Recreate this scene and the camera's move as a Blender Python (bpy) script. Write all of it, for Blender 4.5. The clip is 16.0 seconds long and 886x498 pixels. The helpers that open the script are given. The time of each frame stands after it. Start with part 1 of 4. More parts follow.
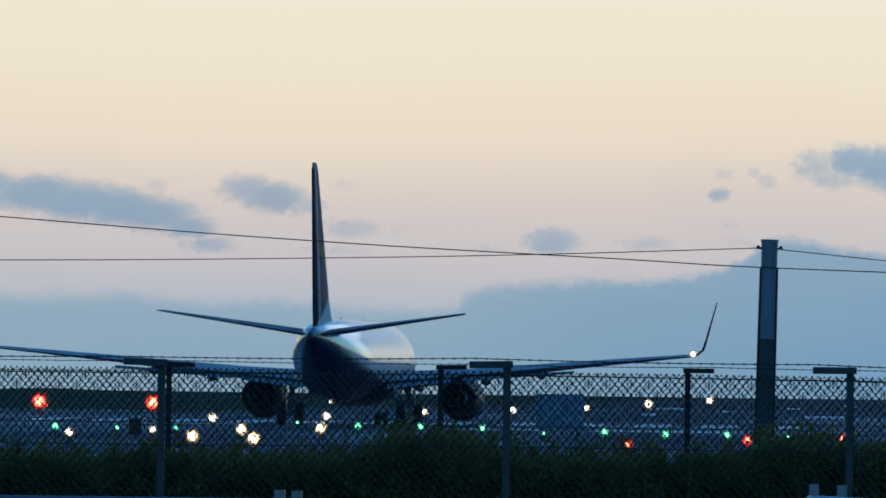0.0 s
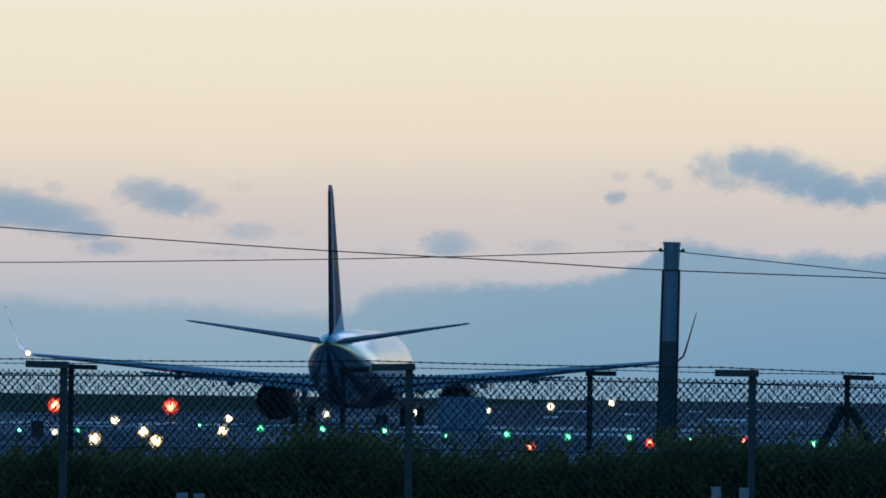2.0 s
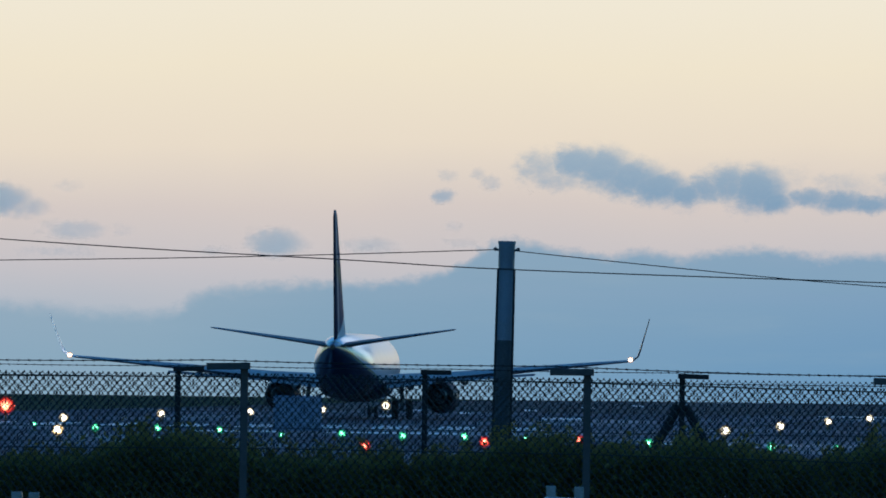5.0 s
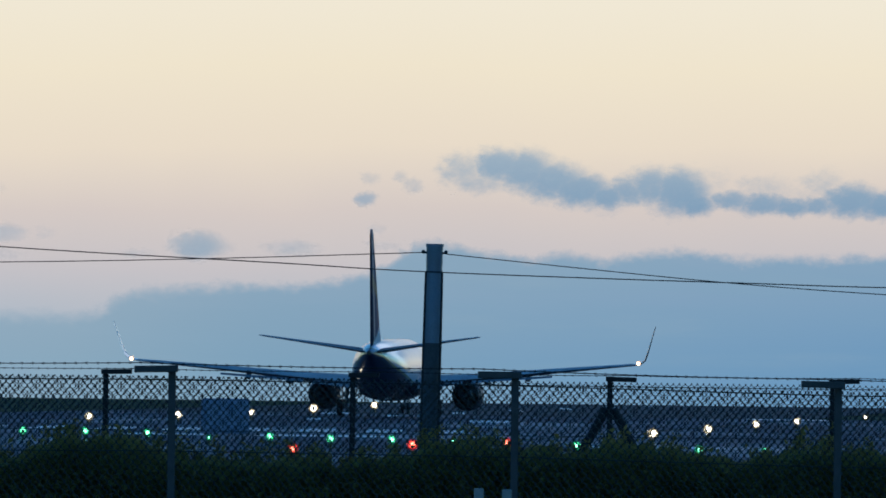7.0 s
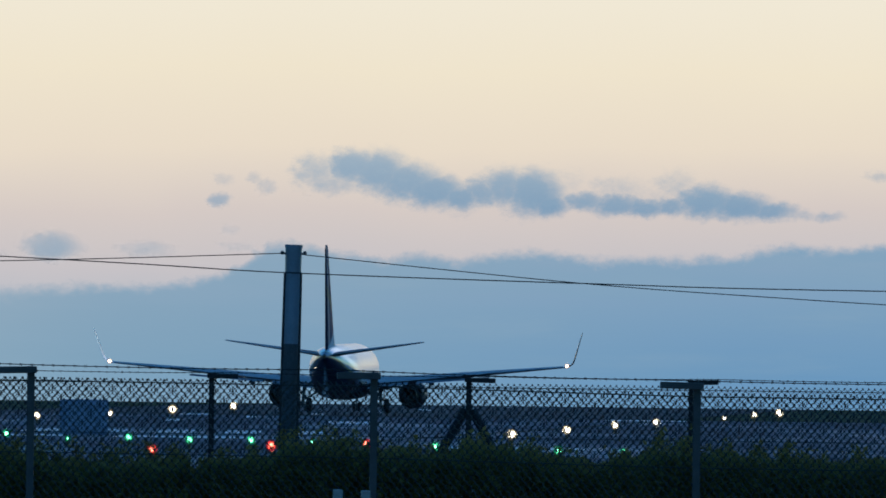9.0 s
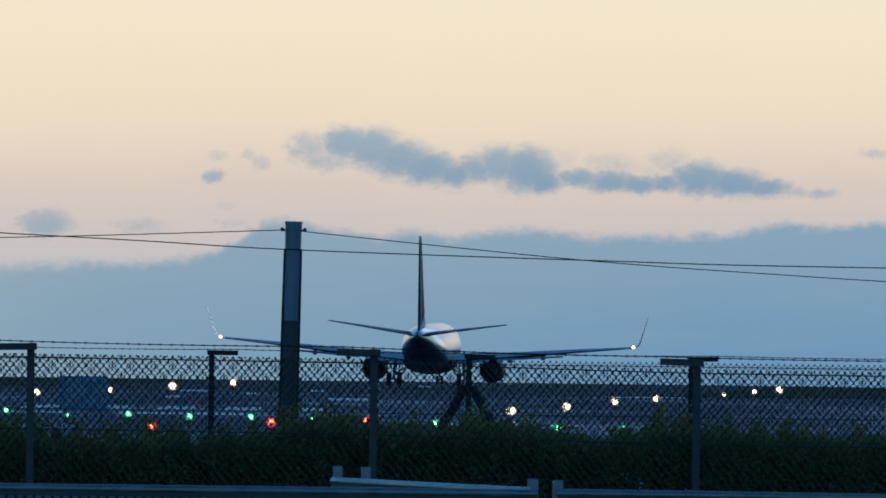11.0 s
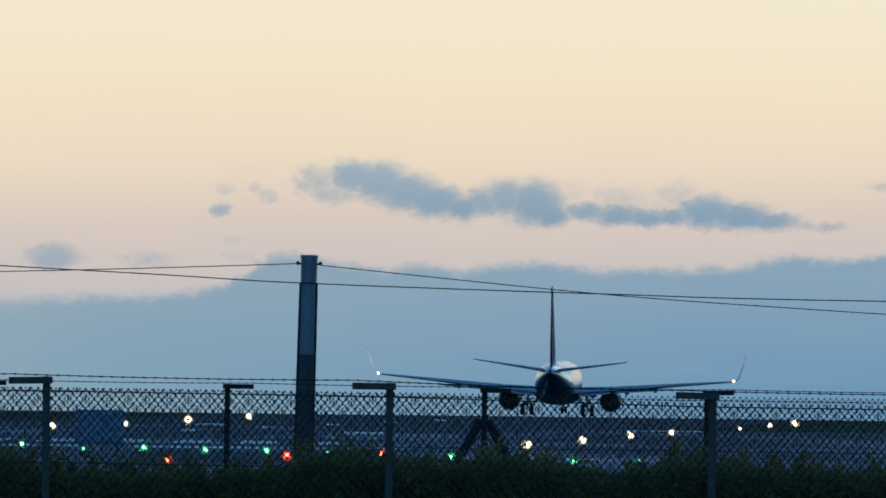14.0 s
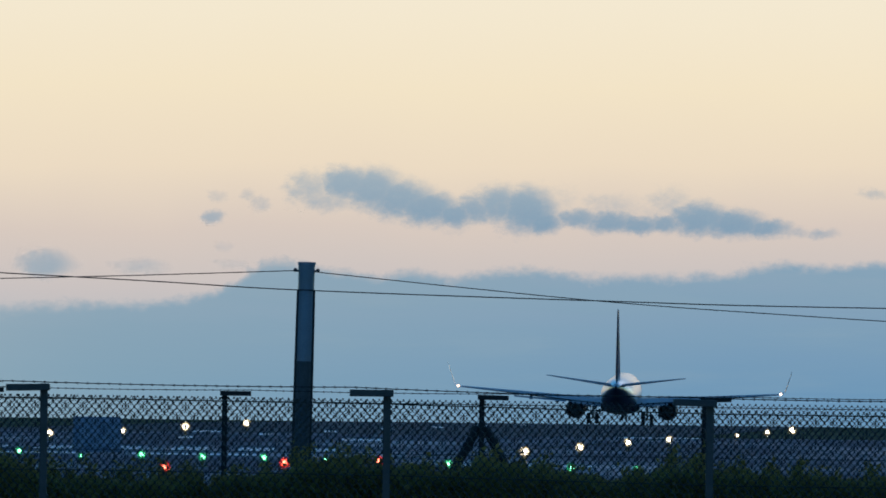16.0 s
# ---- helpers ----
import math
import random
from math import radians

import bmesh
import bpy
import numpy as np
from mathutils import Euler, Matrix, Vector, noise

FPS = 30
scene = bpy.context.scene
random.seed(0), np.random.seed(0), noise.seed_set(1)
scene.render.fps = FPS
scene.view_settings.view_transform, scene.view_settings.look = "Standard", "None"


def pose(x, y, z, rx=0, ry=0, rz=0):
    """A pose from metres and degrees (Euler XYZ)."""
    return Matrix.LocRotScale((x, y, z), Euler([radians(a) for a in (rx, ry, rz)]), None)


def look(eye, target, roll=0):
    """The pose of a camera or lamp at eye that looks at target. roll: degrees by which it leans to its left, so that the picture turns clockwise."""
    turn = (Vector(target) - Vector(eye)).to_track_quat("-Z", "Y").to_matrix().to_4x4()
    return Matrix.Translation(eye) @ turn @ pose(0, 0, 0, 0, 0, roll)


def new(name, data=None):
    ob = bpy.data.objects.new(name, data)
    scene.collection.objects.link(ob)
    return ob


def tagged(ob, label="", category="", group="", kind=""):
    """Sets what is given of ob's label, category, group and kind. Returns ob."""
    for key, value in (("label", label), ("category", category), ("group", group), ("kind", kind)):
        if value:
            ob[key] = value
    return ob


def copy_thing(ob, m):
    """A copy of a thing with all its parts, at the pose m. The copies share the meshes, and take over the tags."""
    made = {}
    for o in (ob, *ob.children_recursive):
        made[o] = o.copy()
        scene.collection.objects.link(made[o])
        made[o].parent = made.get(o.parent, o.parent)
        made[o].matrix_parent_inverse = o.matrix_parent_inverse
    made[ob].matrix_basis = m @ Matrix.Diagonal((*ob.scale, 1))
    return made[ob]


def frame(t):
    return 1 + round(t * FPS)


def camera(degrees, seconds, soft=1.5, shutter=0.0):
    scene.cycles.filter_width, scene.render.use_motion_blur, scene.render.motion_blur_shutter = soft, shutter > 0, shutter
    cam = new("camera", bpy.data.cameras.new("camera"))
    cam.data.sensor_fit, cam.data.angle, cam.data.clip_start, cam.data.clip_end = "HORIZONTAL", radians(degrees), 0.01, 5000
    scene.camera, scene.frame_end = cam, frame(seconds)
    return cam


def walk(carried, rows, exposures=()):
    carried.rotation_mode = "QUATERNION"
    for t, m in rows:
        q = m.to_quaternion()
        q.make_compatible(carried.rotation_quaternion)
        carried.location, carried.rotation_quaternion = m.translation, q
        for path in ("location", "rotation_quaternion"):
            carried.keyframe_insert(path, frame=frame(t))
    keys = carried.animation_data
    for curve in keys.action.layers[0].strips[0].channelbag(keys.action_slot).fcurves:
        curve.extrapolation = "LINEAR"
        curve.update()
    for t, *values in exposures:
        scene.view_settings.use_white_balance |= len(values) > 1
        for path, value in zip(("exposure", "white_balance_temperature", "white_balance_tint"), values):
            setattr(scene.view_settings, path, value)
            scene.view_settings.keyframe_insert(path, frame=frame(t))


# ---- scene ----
cam = camera(4.4895, 16.0, soft=1.7)

EYE = (0.0, 0.0, 2.19)
ROLL = 0.7
# seconds, bearing to the right and elevation of the lens, in degrees
PAN = (
    (0.0, -1.6576, 0.6796), (0.5, -1.4998, 0.6815), (1.0, -1.3684, 0.6874), (1.5, -1.2980, 0.6926),
    (2.0, -1.1622, 0.6988), (2.5, -1.0526, 0.7045), (3.0, -0.9296, 0.7017), (3.5, -0.7806, 0.6946),
    (4.0, -0.5700, 0.6929), (4.2, -0.4995, 0.6958), (5.2, -0.3000, 0.7050), (6.3, -0.1302, 0.7146),
    (6.5, -0.0743, 0.7121), (7.0, 0.0396, 0.7221), (7.5, 0.1404, 0.7279), (8.0, 0.4121, 0.7444),
    (8.5, 0.5876, 0.7509), (9.0, 0.7546, 0.7354), (9.2, 0.7983, 0.6973), (10.2, 0.7800, 0.6400),
    (11.3, 0.7536, 0.6036), (11.5, 0.7649, 0.5952), (12.0, 0.7913, 0.5909), (12.5, 0.7781, 0.5953),
    (13.0, 0.7763, 0.7400), (13.5, 0.7235, 0.7700), (14.0, 0.6749, 0.7869), (14.5, 0.4162, 0.7883),
    (15.0, 0.4947, 0.8111), (15.5, 0.5867, 0.8299), (16.0, 0.6876, 0.8223),
)


def aim(az, el):
    a, e = radians(az), radians(el)
    return (EYE[0] + 1000 * math.tan(a), EYE[1] + 1000, EYE[2] + 1000 * math.tan(e) / math.cos(a))


walk(cam, [(t, look(EYE, aim(az, el), ROLL)) for t, az, el in PAN],
     [(0.0, 0.0, 6500, 10), (9.2, 0.0, 6500, 10), (11.3, 0.0, 6900, 10), (16.0, 0.0, 6950, 10)])

# ---- light ----
world = bpy.data.worlds.new("dusk_sky")
scene.world = world
world.use_nodes = True
wn = world.node_tree.nodes
sky = wn.new("ShaderNodeTexSky")
sky.sky_type = "NISHITA"
sky.sun_disc = False
sky.sun_elevation = radians(6)
sky.air_density = 1.0
sky.dust_density = 0.0
sky.ozone_density = 6.0
sky.sun_rotation = radians(12.0)
wn["Background"].inputs["Strength"].default_value = 0.25
dusk = wn.new("ShaderNodeMix")
dusk.data_type, dusk.blend_type = "RGBA", "MULTIPLY"
dusk.inputs[0].default_value = 1.0
dusk.inputs[7].default_value = (0.96, 0.99, 0.88, 1)
world.node_tree.links.new(sky.outputs[0], dusk.inputs[6])
world.node_tree.links.new(dusk.outputs[2], wn["Background"].inputs["Color"])

sun_data = bpy.data.lights.new("sun", "SUN")
sun_data.energy = 0.1
sun_data.angle = radians(20)
sun_data.color = (1.0, 0.86, 0.7)
sun = new("sun", sun_data)
sun.matrix_world = look((0, 0, 0), (-math.sin(radians(12)), -math.cos(radians(12)), -math.tan(radians(6))))


# ---- materials ----
def lin(r, g, b):
    return tuple(((c / 255) / 12.92 if c <= 10 else ((c / 255 + 0.055) / 1.055) ** 2.4) for c in (r, g, b)) + (1.0,)


class Nodes:
    """Small helper that adds and links shader nodes."""

    def __init__(self, name):
        self.m = bpy.data.materials.new(name)
        self.m.use_nodes = True
        self.t = self.m.node_tree
        self.bsdf = self.t.nodes["Principled BSDF"]
        self.out = self.t.nodes["Material Output"]

    def add(self, kind):
        return self.t.nodes.new(kind)

    def link(self, a, b):
        self.t.links.new(a, b)

    def put(self, socket, v):
        if isinstance(v, bpy.types.NodeSocket):
            self.link(v, socket)
        else:
            socket.default_value = v

    def math(self, op, a, b=0.0, c=0.0):
        n = self.add("ShaderNodeMath")
        n.operation = op
        for s, v in zip(n.inputs, (a, b, c)):
            self.put(s, v)
        return n.outputs[0]

    def vmath(self, op, a, b=(0, 0, 0)):
        n = self.add("ShaderNodeVectorMath")
        n.operation = op
        self.put(n.inputs[0], a)
        self.put(n.inputs[1], b)
        return n.outputs["Value" if op in ("LENGTH", "DOT_PRODUCT") else "Vector"]

    def noise(self, scale, detail=4.0, vec=None, rough=0.55):
        n = self.add("ShaderNodeTexNoise")
        n.inputs["Scale"].default_value = scale
        n.inputs["Detail"].default_value = detail
        n.inputs["Roughness"].default_value = rough
        if vec is not None:
            self.link(vec, n.inputs["Vector"])
        return n

    def span(self, v, a, b, c=0.0, d=1.0, smooth=True):
        n = self.add("ShaderNodeMapRange")
        n.interpolation_type = "SMOOTHSTEP" if smooth else "LINEAR"
        for s, x in zip(n.inputs, (v, a, b, c, d)):
            self.put(s, x)
        return n.outputs[0]

    def mix(self, f, a, b):
        n = self.add("ShaderNodeMix")
        n.data_type = "RGBA"
        self.put(n.inputs[0], f)
        self.put(n.inputs[6], a)
        self.put(n.inputs[7], b)
        return n.outputs[2]

    def ramp(self, v, stops):
        n = self.add("ShaderNodeValToRGB")
        e = n.color_ramp.elements
        while len(e) < len(stops):
            e.new(0.5)
        for el, (p, col) in zip(e, stops):
            el.position, el.color = p, col
        self.link(v, n.inputs[0])
        return n.outputs[0]

    def coords(self, which="Object"):
        return self.add("ShaderNodeTexCoord").outputs[which]

    def split(self, v):
        n = self.add("ShaderNodeSeparateXYZ")
        self.link(v, n.inputs[0])
        return n.outputs


def surface(name, dark, light, rough=0.6, metal=0.0, scale=2.0, fine=30.0, bump=0.2, depth=0.01, spread=0.1):
    """Paint, metal, rubber or soil with stains at a large scale and grain at a small one."""
    k = Nodes(name)
    co = k.coords()
    big, small = k.noise(scale, 5, co), k.noise(fine, 3, co)
    f = k.math("ADD", k.math("MULTIPLY", big.outputs[0], 0.7), k.math("MULTIPLY", small.outputs[0], 0.3))
    k.link(k.mix(k.span(f, 0.32, 0.68), (*dark, 1), (*light, 1)), k.bsdf.inputs["Base Color"])
    k.link(k.span(big.outputs[0], 0.3, 0.7, max(rough - spread, 0.03), min(rough + spread, 1)), k.bsdf.inputs["Roughness"])
    k.bsdf.inputs["Metallic"].default_value = metal
    b = k.add("ShaderNodeBump")
    b.inputs["Strength"].default_value = bump
    b.inputs["Distance"].default_value = depth
    k.link(small.outputs[0], b.inputs["Height"])
    k.link(b.outputs[0], k.bsdf.inputs["Normal"])
    return k.m


GALV = surface("galvanised_steel", (0.05, 0.047, 0.05), (0.095, 0.088, 0.092), 0.7, 0.1, 6, 90)
# galvanised like GALV; the far fence's shade is put into this darker colour
DARK_STEEL = surface("darkened_galvanised_steel", (0.012, 0.012, 0.014), (0.026, 0.026, 0.03), 0.85, 0.0, 6, 90)
COATED_WIRE = surface("green_coated_wire", (0.024, 0.03, 0.032), (0.05, 0.058, 0.06), 0.65, 0.0, 3, 60)
POLE_STEEL = surface("pole_steel", (0.13, 0.16, 0.225), (0.21, 0.25, 0.33), 0.45, 0.4, 1.5, 40)
POLE_DARK = surface("pole_foot_paint", (0.03, 0.036, 0.048), (0.075, 0.085, 0.105), 0.55, 0.2, 1.5, 40)
CABLE = surface("black_cable", (0.02, 0.02, 0.022), (0.04, 0.04, 0.045), 0.7)
SIGN_BLUE = surface("blue_sheet_metal", (0.11, 0.165, 0.29), (0.3, 0.37, 0.52), 0.45, 0.1, 3, 9)
RAIL_STEEL = surface("barrier_galvanised_steel", (0.17, 0.18, 0.2), (0.28, 0.29, 0.31), 0.4, 0.6, 5, 60)
DARK_RED = surface("dark_red_paint", (0.06, 0.015, 0.015), (0.12, 0.03, 0.03), 0.5, 0.0, 5, 40)
RUBBER = surface("tyre_rubber", (0.012, 0.012, 0.013), (0.03, 0.03, 0.03), 0.8)
GEAR = surface("landing_gear_paint", (0.25, 0.26, 0.28), (0.4, 0.41, 0.43), 0.45, 0.3)
NACELLE = surface("nacelle_paint", (0.01, 0.013, 0.03), (0.016, 0.02, 0.045), 0.55, 0.0, 1.0, 12, 0.03)
HOT_METAL = surface("exhaust_metal", (0.04, 0.035, 0.03), (0.1, 0.09, 0.08), 0.5, 0.9)
BLACK = surface("dark_cavity", (0.01, 0.01, 0.01), (0.02, 0.02, 0.02), 0.8)
WING_GREY = surface("wing_grey_paint", (0.24, 0.25, 0.27), (0.34, 0.35, 0.37), 0.5, 0.0, 0.8, 9, 0.03)
TAIL_GREY = surface("tailplane_grey_paint", (0.2, 0.21, 0.23), (0.3, 0.31, 0.33), 0.62, 0.0, 0.8, 9, 0.03)
WINGLET_WHITE = surface("winglet_white_paint", (0.62, 0.63, 0.64), (0.72, 0.72, 0.72), 0.27, 0.0, 0.8, 9, 0.02)
WHITE_PAINT = surface("stripe_white", (0.55, 0.55, 0.53), (0.8, 0.8, 0.78), 0.45, 0.0, 0.3, 4)
LAMP_BODY = surface("lamp_housing", (0.08, 0.07, 0.03), (0.2, 0.16, 0.05), 0.5, 0.3, 8, 60)


def lamp_halo(name, core, rim, radius, height, bright, dim, at=(0.0, 0.0)):
    """Lamp globe: hot bulb in the middle, coloured halo painted into the emission round it."""
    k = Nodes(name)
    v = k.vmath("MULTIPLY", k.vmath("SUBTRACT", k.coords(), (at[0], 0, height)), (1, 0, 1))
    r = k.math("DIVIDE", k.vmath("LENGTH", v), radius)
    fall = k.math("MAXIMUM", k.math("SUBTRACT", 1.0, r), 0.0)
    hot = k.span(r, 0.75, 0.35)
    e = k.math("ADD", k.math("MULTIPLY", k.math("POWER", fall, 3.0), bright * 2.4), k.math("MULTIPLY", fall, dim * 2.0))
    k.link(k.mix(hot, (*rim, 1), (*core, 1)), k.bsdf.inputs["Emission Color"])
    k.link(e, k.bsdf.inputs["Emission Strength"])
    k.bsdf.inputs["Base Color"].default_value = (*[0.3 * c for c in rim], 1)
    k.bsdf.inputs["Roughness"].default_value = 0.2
    # the globe turns clear towards its rim so the painted halo has no edge
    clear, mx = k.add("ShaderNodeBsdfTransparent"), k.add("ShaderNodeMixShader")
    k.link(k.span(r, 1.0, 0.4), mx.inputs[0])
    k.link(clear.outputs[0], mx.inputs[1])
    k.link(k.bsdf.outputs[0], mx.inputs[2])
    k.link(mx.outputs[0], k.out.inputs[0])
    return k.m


def tarmac_material():
    k = Nodes("sky_tinted_tarmac")
    co = k.coords()
    m = k.add("ShaderNodeMapping")
    m.inputs["Scale"].default_value = (0.08, 0.012, 1)
    k.link(co, m.inputs[0])
    big, small = k.noise(1.0, 6, m.outputs[0]), k.noise(7.0, 4, co)
    f = k.math("ADD", k.math("MULTIPLY", big.outputs[0], 0.65), k.math("MULTIPLY", small.outputs[0], 0.35))
    # the blue of the reflected sky is put into the base colour
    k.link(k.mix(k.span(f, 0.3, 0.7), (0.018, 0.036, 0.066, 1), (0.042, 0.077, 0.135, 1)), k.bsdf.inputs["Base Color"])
    k.link(k.span(big.outputs[0], 0.4, 0.65, 0.8, 0.45), k.bsdf.inputs["Roughness"])
    k.bsdf.inputs["Specular IOR Level"].default_value = 0.3
    b = k.add("ShaderNodeBump")
    b.inputs["Strength"].default_value = 0.25
    b.inputs["Distance"].default_value = 0.01
    k.link(small.outputs[0], b.inputs["Height"])
    k.link(b.outputs[0], k.bsdf.inputs["Normal"])
    return k.m


def grass_material():
    k = Nodes("mown_grass")
    co = k.coords()
    big, small = k.noise(0.03, 6, co), k.noise(3.0, 5, co)
    f = k.math("ADD", k.math("MULTIPLY", big.outputs[0], 0.6), k.math("MULTIPLY", small.outputs[0], 0.4))
    k.link(k.mix(k.span(f, 0.3, 0.7), (0.05, 0.062, 0.026, 1), (0.11, 0.125, 0.055, 1)), k.bsdf.inputs["Base Color"])
    k.bsdf.inputs["Roughness"].default_value = 0.95
    k.bsdf.inputs["Specular IOR Level"].default_value = 0.1
    b = k.add("ShaderNodeBump")
    b.inputs["Strength"].default_value = 0.8
    b.inputs["Distance"].default_value = 0.25
    k.link(small.outputs[0], b.inputs["Height"])
    k.link(b.outputs[0], k.bsdf.inputs["Normal"])
    return k.m


def leaf_material():
    k = Nodes("bramble_leaf")
    r = k.add("ShaderNodeNewGeometry").outputs["Random Per Island"]
    co = k.coords()
    n, shade_clump = k.noise(40, 2, co), k.noise(3.6, 4, co, 0.6)
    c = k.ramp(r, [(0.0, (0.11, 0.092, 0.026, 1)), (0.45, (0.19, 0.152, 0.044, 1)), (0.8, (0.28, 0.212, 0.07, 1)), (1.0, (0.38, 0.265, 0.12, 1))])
    # dark clumps put the hedge's shaded hollows into the leaf colour
    c = k.mix(k.span(shade_clump.outputs[0], 0.36, 0.62, 0.8, 0.0), c, (0.042, 0.036, 0.012, 1))
    k.link(k.mix(k.math("MULTIPLY", n.outputs[0], 0.3), c, (0.05, 0.05, 0.02, 1)), k.bsdf.inputs["Base Color"])
    k.bsdf.inputs["Roughness"].default_value = 0.6
    k.bsdf.inputs["Specular IOR Level"].default_value = 0.25
    tl, mx = k.add("ShaderNodeBsdfTranslucent"), k.add("ShaderNodeMixShader")
    tl.inputs[0].default_value = (0.38, 0.3, 0.09, 1)
    mx.inputs[0].default_value = 0.45
    k.link(k.bsdf.outputs[0], mx.inputs[1])
    k.link(tl.outputs[0], mx.inputs[2])
    k.link(mx.outputs[0], k.out.inputs[0])
    return k.m


def fuselage_material():
    """White upper hull, navy belly that sweeps up to the tail, and a yellow line between them."""
    k = Nodes("hull_livery")
    co = k.coords()
    x, y, z = k.split(co)
    edge = k.math("ADD", k.math("MULTIPLY", k.math("POWER", 0.872, y), 2.95), 2.35)
    h = k.math("SUBTRACT", z, edge)
    streak = k.noise(1.2, 5, co)
    white = k.mix(k.span(streak.outputs[0], 0.3, 0.7), (0.74, 0.76, 0.78, 1), (0.82, 0.83, 0.84, 1))
    navy = k.mix(k.span(streak.outputs[0], 0.3, 0.7), (0.01, 0.015, 0.05, 1), (0.016, 0.024, 0.07, 1))
    yellow = (0.42, 0.29, 0.06, 1)
    c = k.mix(k.span(h, 0.0, 0.03), navy, yellow)
    c = k.mix(k.span(h, 0.15, 0.18), c, white)
    seam = k.math("FRACT", k.math("MULTIPLY", y, 0.4))
    line = k.span(seam, 0.0, 0.012, 0.8, 1.0)
    c = k.mix(line, k.mix(0.5, c, (0.1, 0.1, 0.11, 1)), c)
    k.link(c, k.bsdf.inputs["Base Color"])
    k.bsdf.inputs["Roughness"].default_value = 0.3
    k.bsdf.inputs["Coat Weight"].default_value = 0.6
    k.bsdf.inputs["Coat Roughness"].default_value = 0.1
    return k.m


def fin_material():
    k = Nodes("fin_livery_and_glint")
    co = k.coords()
    x, y, z = k.split(co)
    n = k.noise(0.9, 5, co)
    c = k.mix(k.span(n.outputs[0], 0.3, 0.7), (0.024, 0.045, 0.115, 1), (0.04, 0.07, 0.165, 1))
    # pale stripe ahead of the rudder: hinge gap highlight put into the colour
    hinge_glint = k.math("SUBTRACT", y, k.math("SUBTRACT", 4.81, k.math("MULTIPLY", z, 0.336)))
    c = k.mix(k.math("MULTIPLY", k.span(hinge_glint, 0.0, 0.06), k.span(hinge_glint, 0.35, 0.7, 1.0, 0.0)), c, (0.4, 0.42, 0.46, 1))
    wave = k.math("ADD", z, k.math("MULTIPLY", y, 0.35))
    band = k.math("MULTIPLY", k.span(wave, 9.4, 9.6), k.span(wave, 10.2, 10.4, 1.0, 0.0))
    c = k.mix(k.math("MULTIPLY", band, 0.45), c, (0.34, 0.25, 0.08, 1))
    c = k.mix(k.span(k.math("SUBTRACT", z, k.math("MULTIPLY", y, 0.42)), 3.9, 4.3), (0.78, 0.78, 0.78, 1), c)
    k.link(c, k.bsdf.inputs["Base Color"])
    k.bsdf.inputs["Roughness"].default_value = 0.45
    k.bsdf.inputs["Specular IOR Level"].default_value = 0.01
    return k.m


# darker base colour for the far stretch of runway
FAR_TARMAC = surface("far_dark_asphalt", (0.014, 0.021, 0.034), (0.03, 0.042, 0.062), 0.95, 0.0, 0.1, 3.0)
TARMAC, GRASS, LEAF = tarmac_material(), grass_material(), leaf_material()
HULL, FIN = fuselage_material(), fin_material()
RUDDER = surface("rudder_paint", (0.016, 0.022, 0.045), (0.03, 0.04, 0.07), 0.9, 0.0, 0.9, 9, 0.03)
RUDDER.node_tree.nodes["Principled BSDF"].inputs["Specular IOR Level"].default_value = 0.02
STEM = surface("bramble_stem", (0.04, 0.03, 0.02), (0.09, 0.06, 0.04), 0.8)


# ---- mesh helpers ----
def link_mesh(name, verts, faces, material, parent=None, label="", smooth=False):
    me = bpy.data.meshes.new(name)
    me.from_pydata([tuple(v) for v in verts], [], faces)
    me.materials.append(material)
    if smooth:
        me.shade_smooth()
    me.update()
    ob = new(name, me)
    if parent:
        ob.parent = parent
    if label:
        tagged(ob, label)
    return ob


def part(name, bm, material, parent=None, label="", smooth=False, sharp=0.6):
    bmesh.ops.recalc_face_normals(bm, faces=bm.faces)
    if smooth:
        for fc in bm.faces:
            fc.smooth = True
        for e in bm.edges:
            if len(e.link_faces) == 2 and e.calc_face_angle(0) > sharp:
                e.smooth = False
    me = bpy.data.meshes.new(name)
    bm.to_mesh(me)
    bm.free()
    me.materials.append(material)
    ob = new(name, me)
    if parent:
        ob.parent = parent
    if label:
        tagged(ob, label)
    return ob


def box(bm, cx, cy, cz, sx, sy, sz, m=None, bevel=0.0):
    r = bmesh.ops.create_cube(bm, size=1.0)
    vs = r["verts"]
    t = Matrix.Translation((cx, cy, cz)) @ Matrix.Diagonal((sx, sy, sz, 1))
    bmesh.ops.transform(bm, matrix=(m @ t) if m else t, verts=vs)
    if bevel:
        es = list({e for v in vs for e in v.link_edges})
        bmesh.ops.bevel(bm, geom=es, offset=bevel, segments=2, affect="EDGES", profile=0.5)


def loft(bm, rings, close=True, caps=True):
    """Skin over rings of points with equal counts."""
    vv = [[bm.verts.new(p) for p in r] for r in rings]
    n = len(rings[0])
    for a, b in zip(vv, vv[1:]):
        for i in range(n if close else n - 1):
            j = (i + 1) % n
            bm.faces.new((a[i], a[j], b[j], b[i]))
    if caps:
        bm.faces.new(vv[0])
        bm.faces.new(vv[-1][::-1])
    return vv


def lathe(bm, profile, axis, centre, n=24, caps=True):
    """profile: (distance along the axis, radius)."""
    rings = []
    for a, r in profile:
        ring = []
        for i in range(n):
            w = 2 * math.pi * i / n
            c, s = r * math.cos(w), r * math.sin(w)
            p = {"x": (a, c, s), "y": (c, a, s), "z": (c, s, a)}[axis]
            ring.append(Vector(p) + Vector(centre))
        rings.append(ring)
    loft(bm, rings, True, caps)


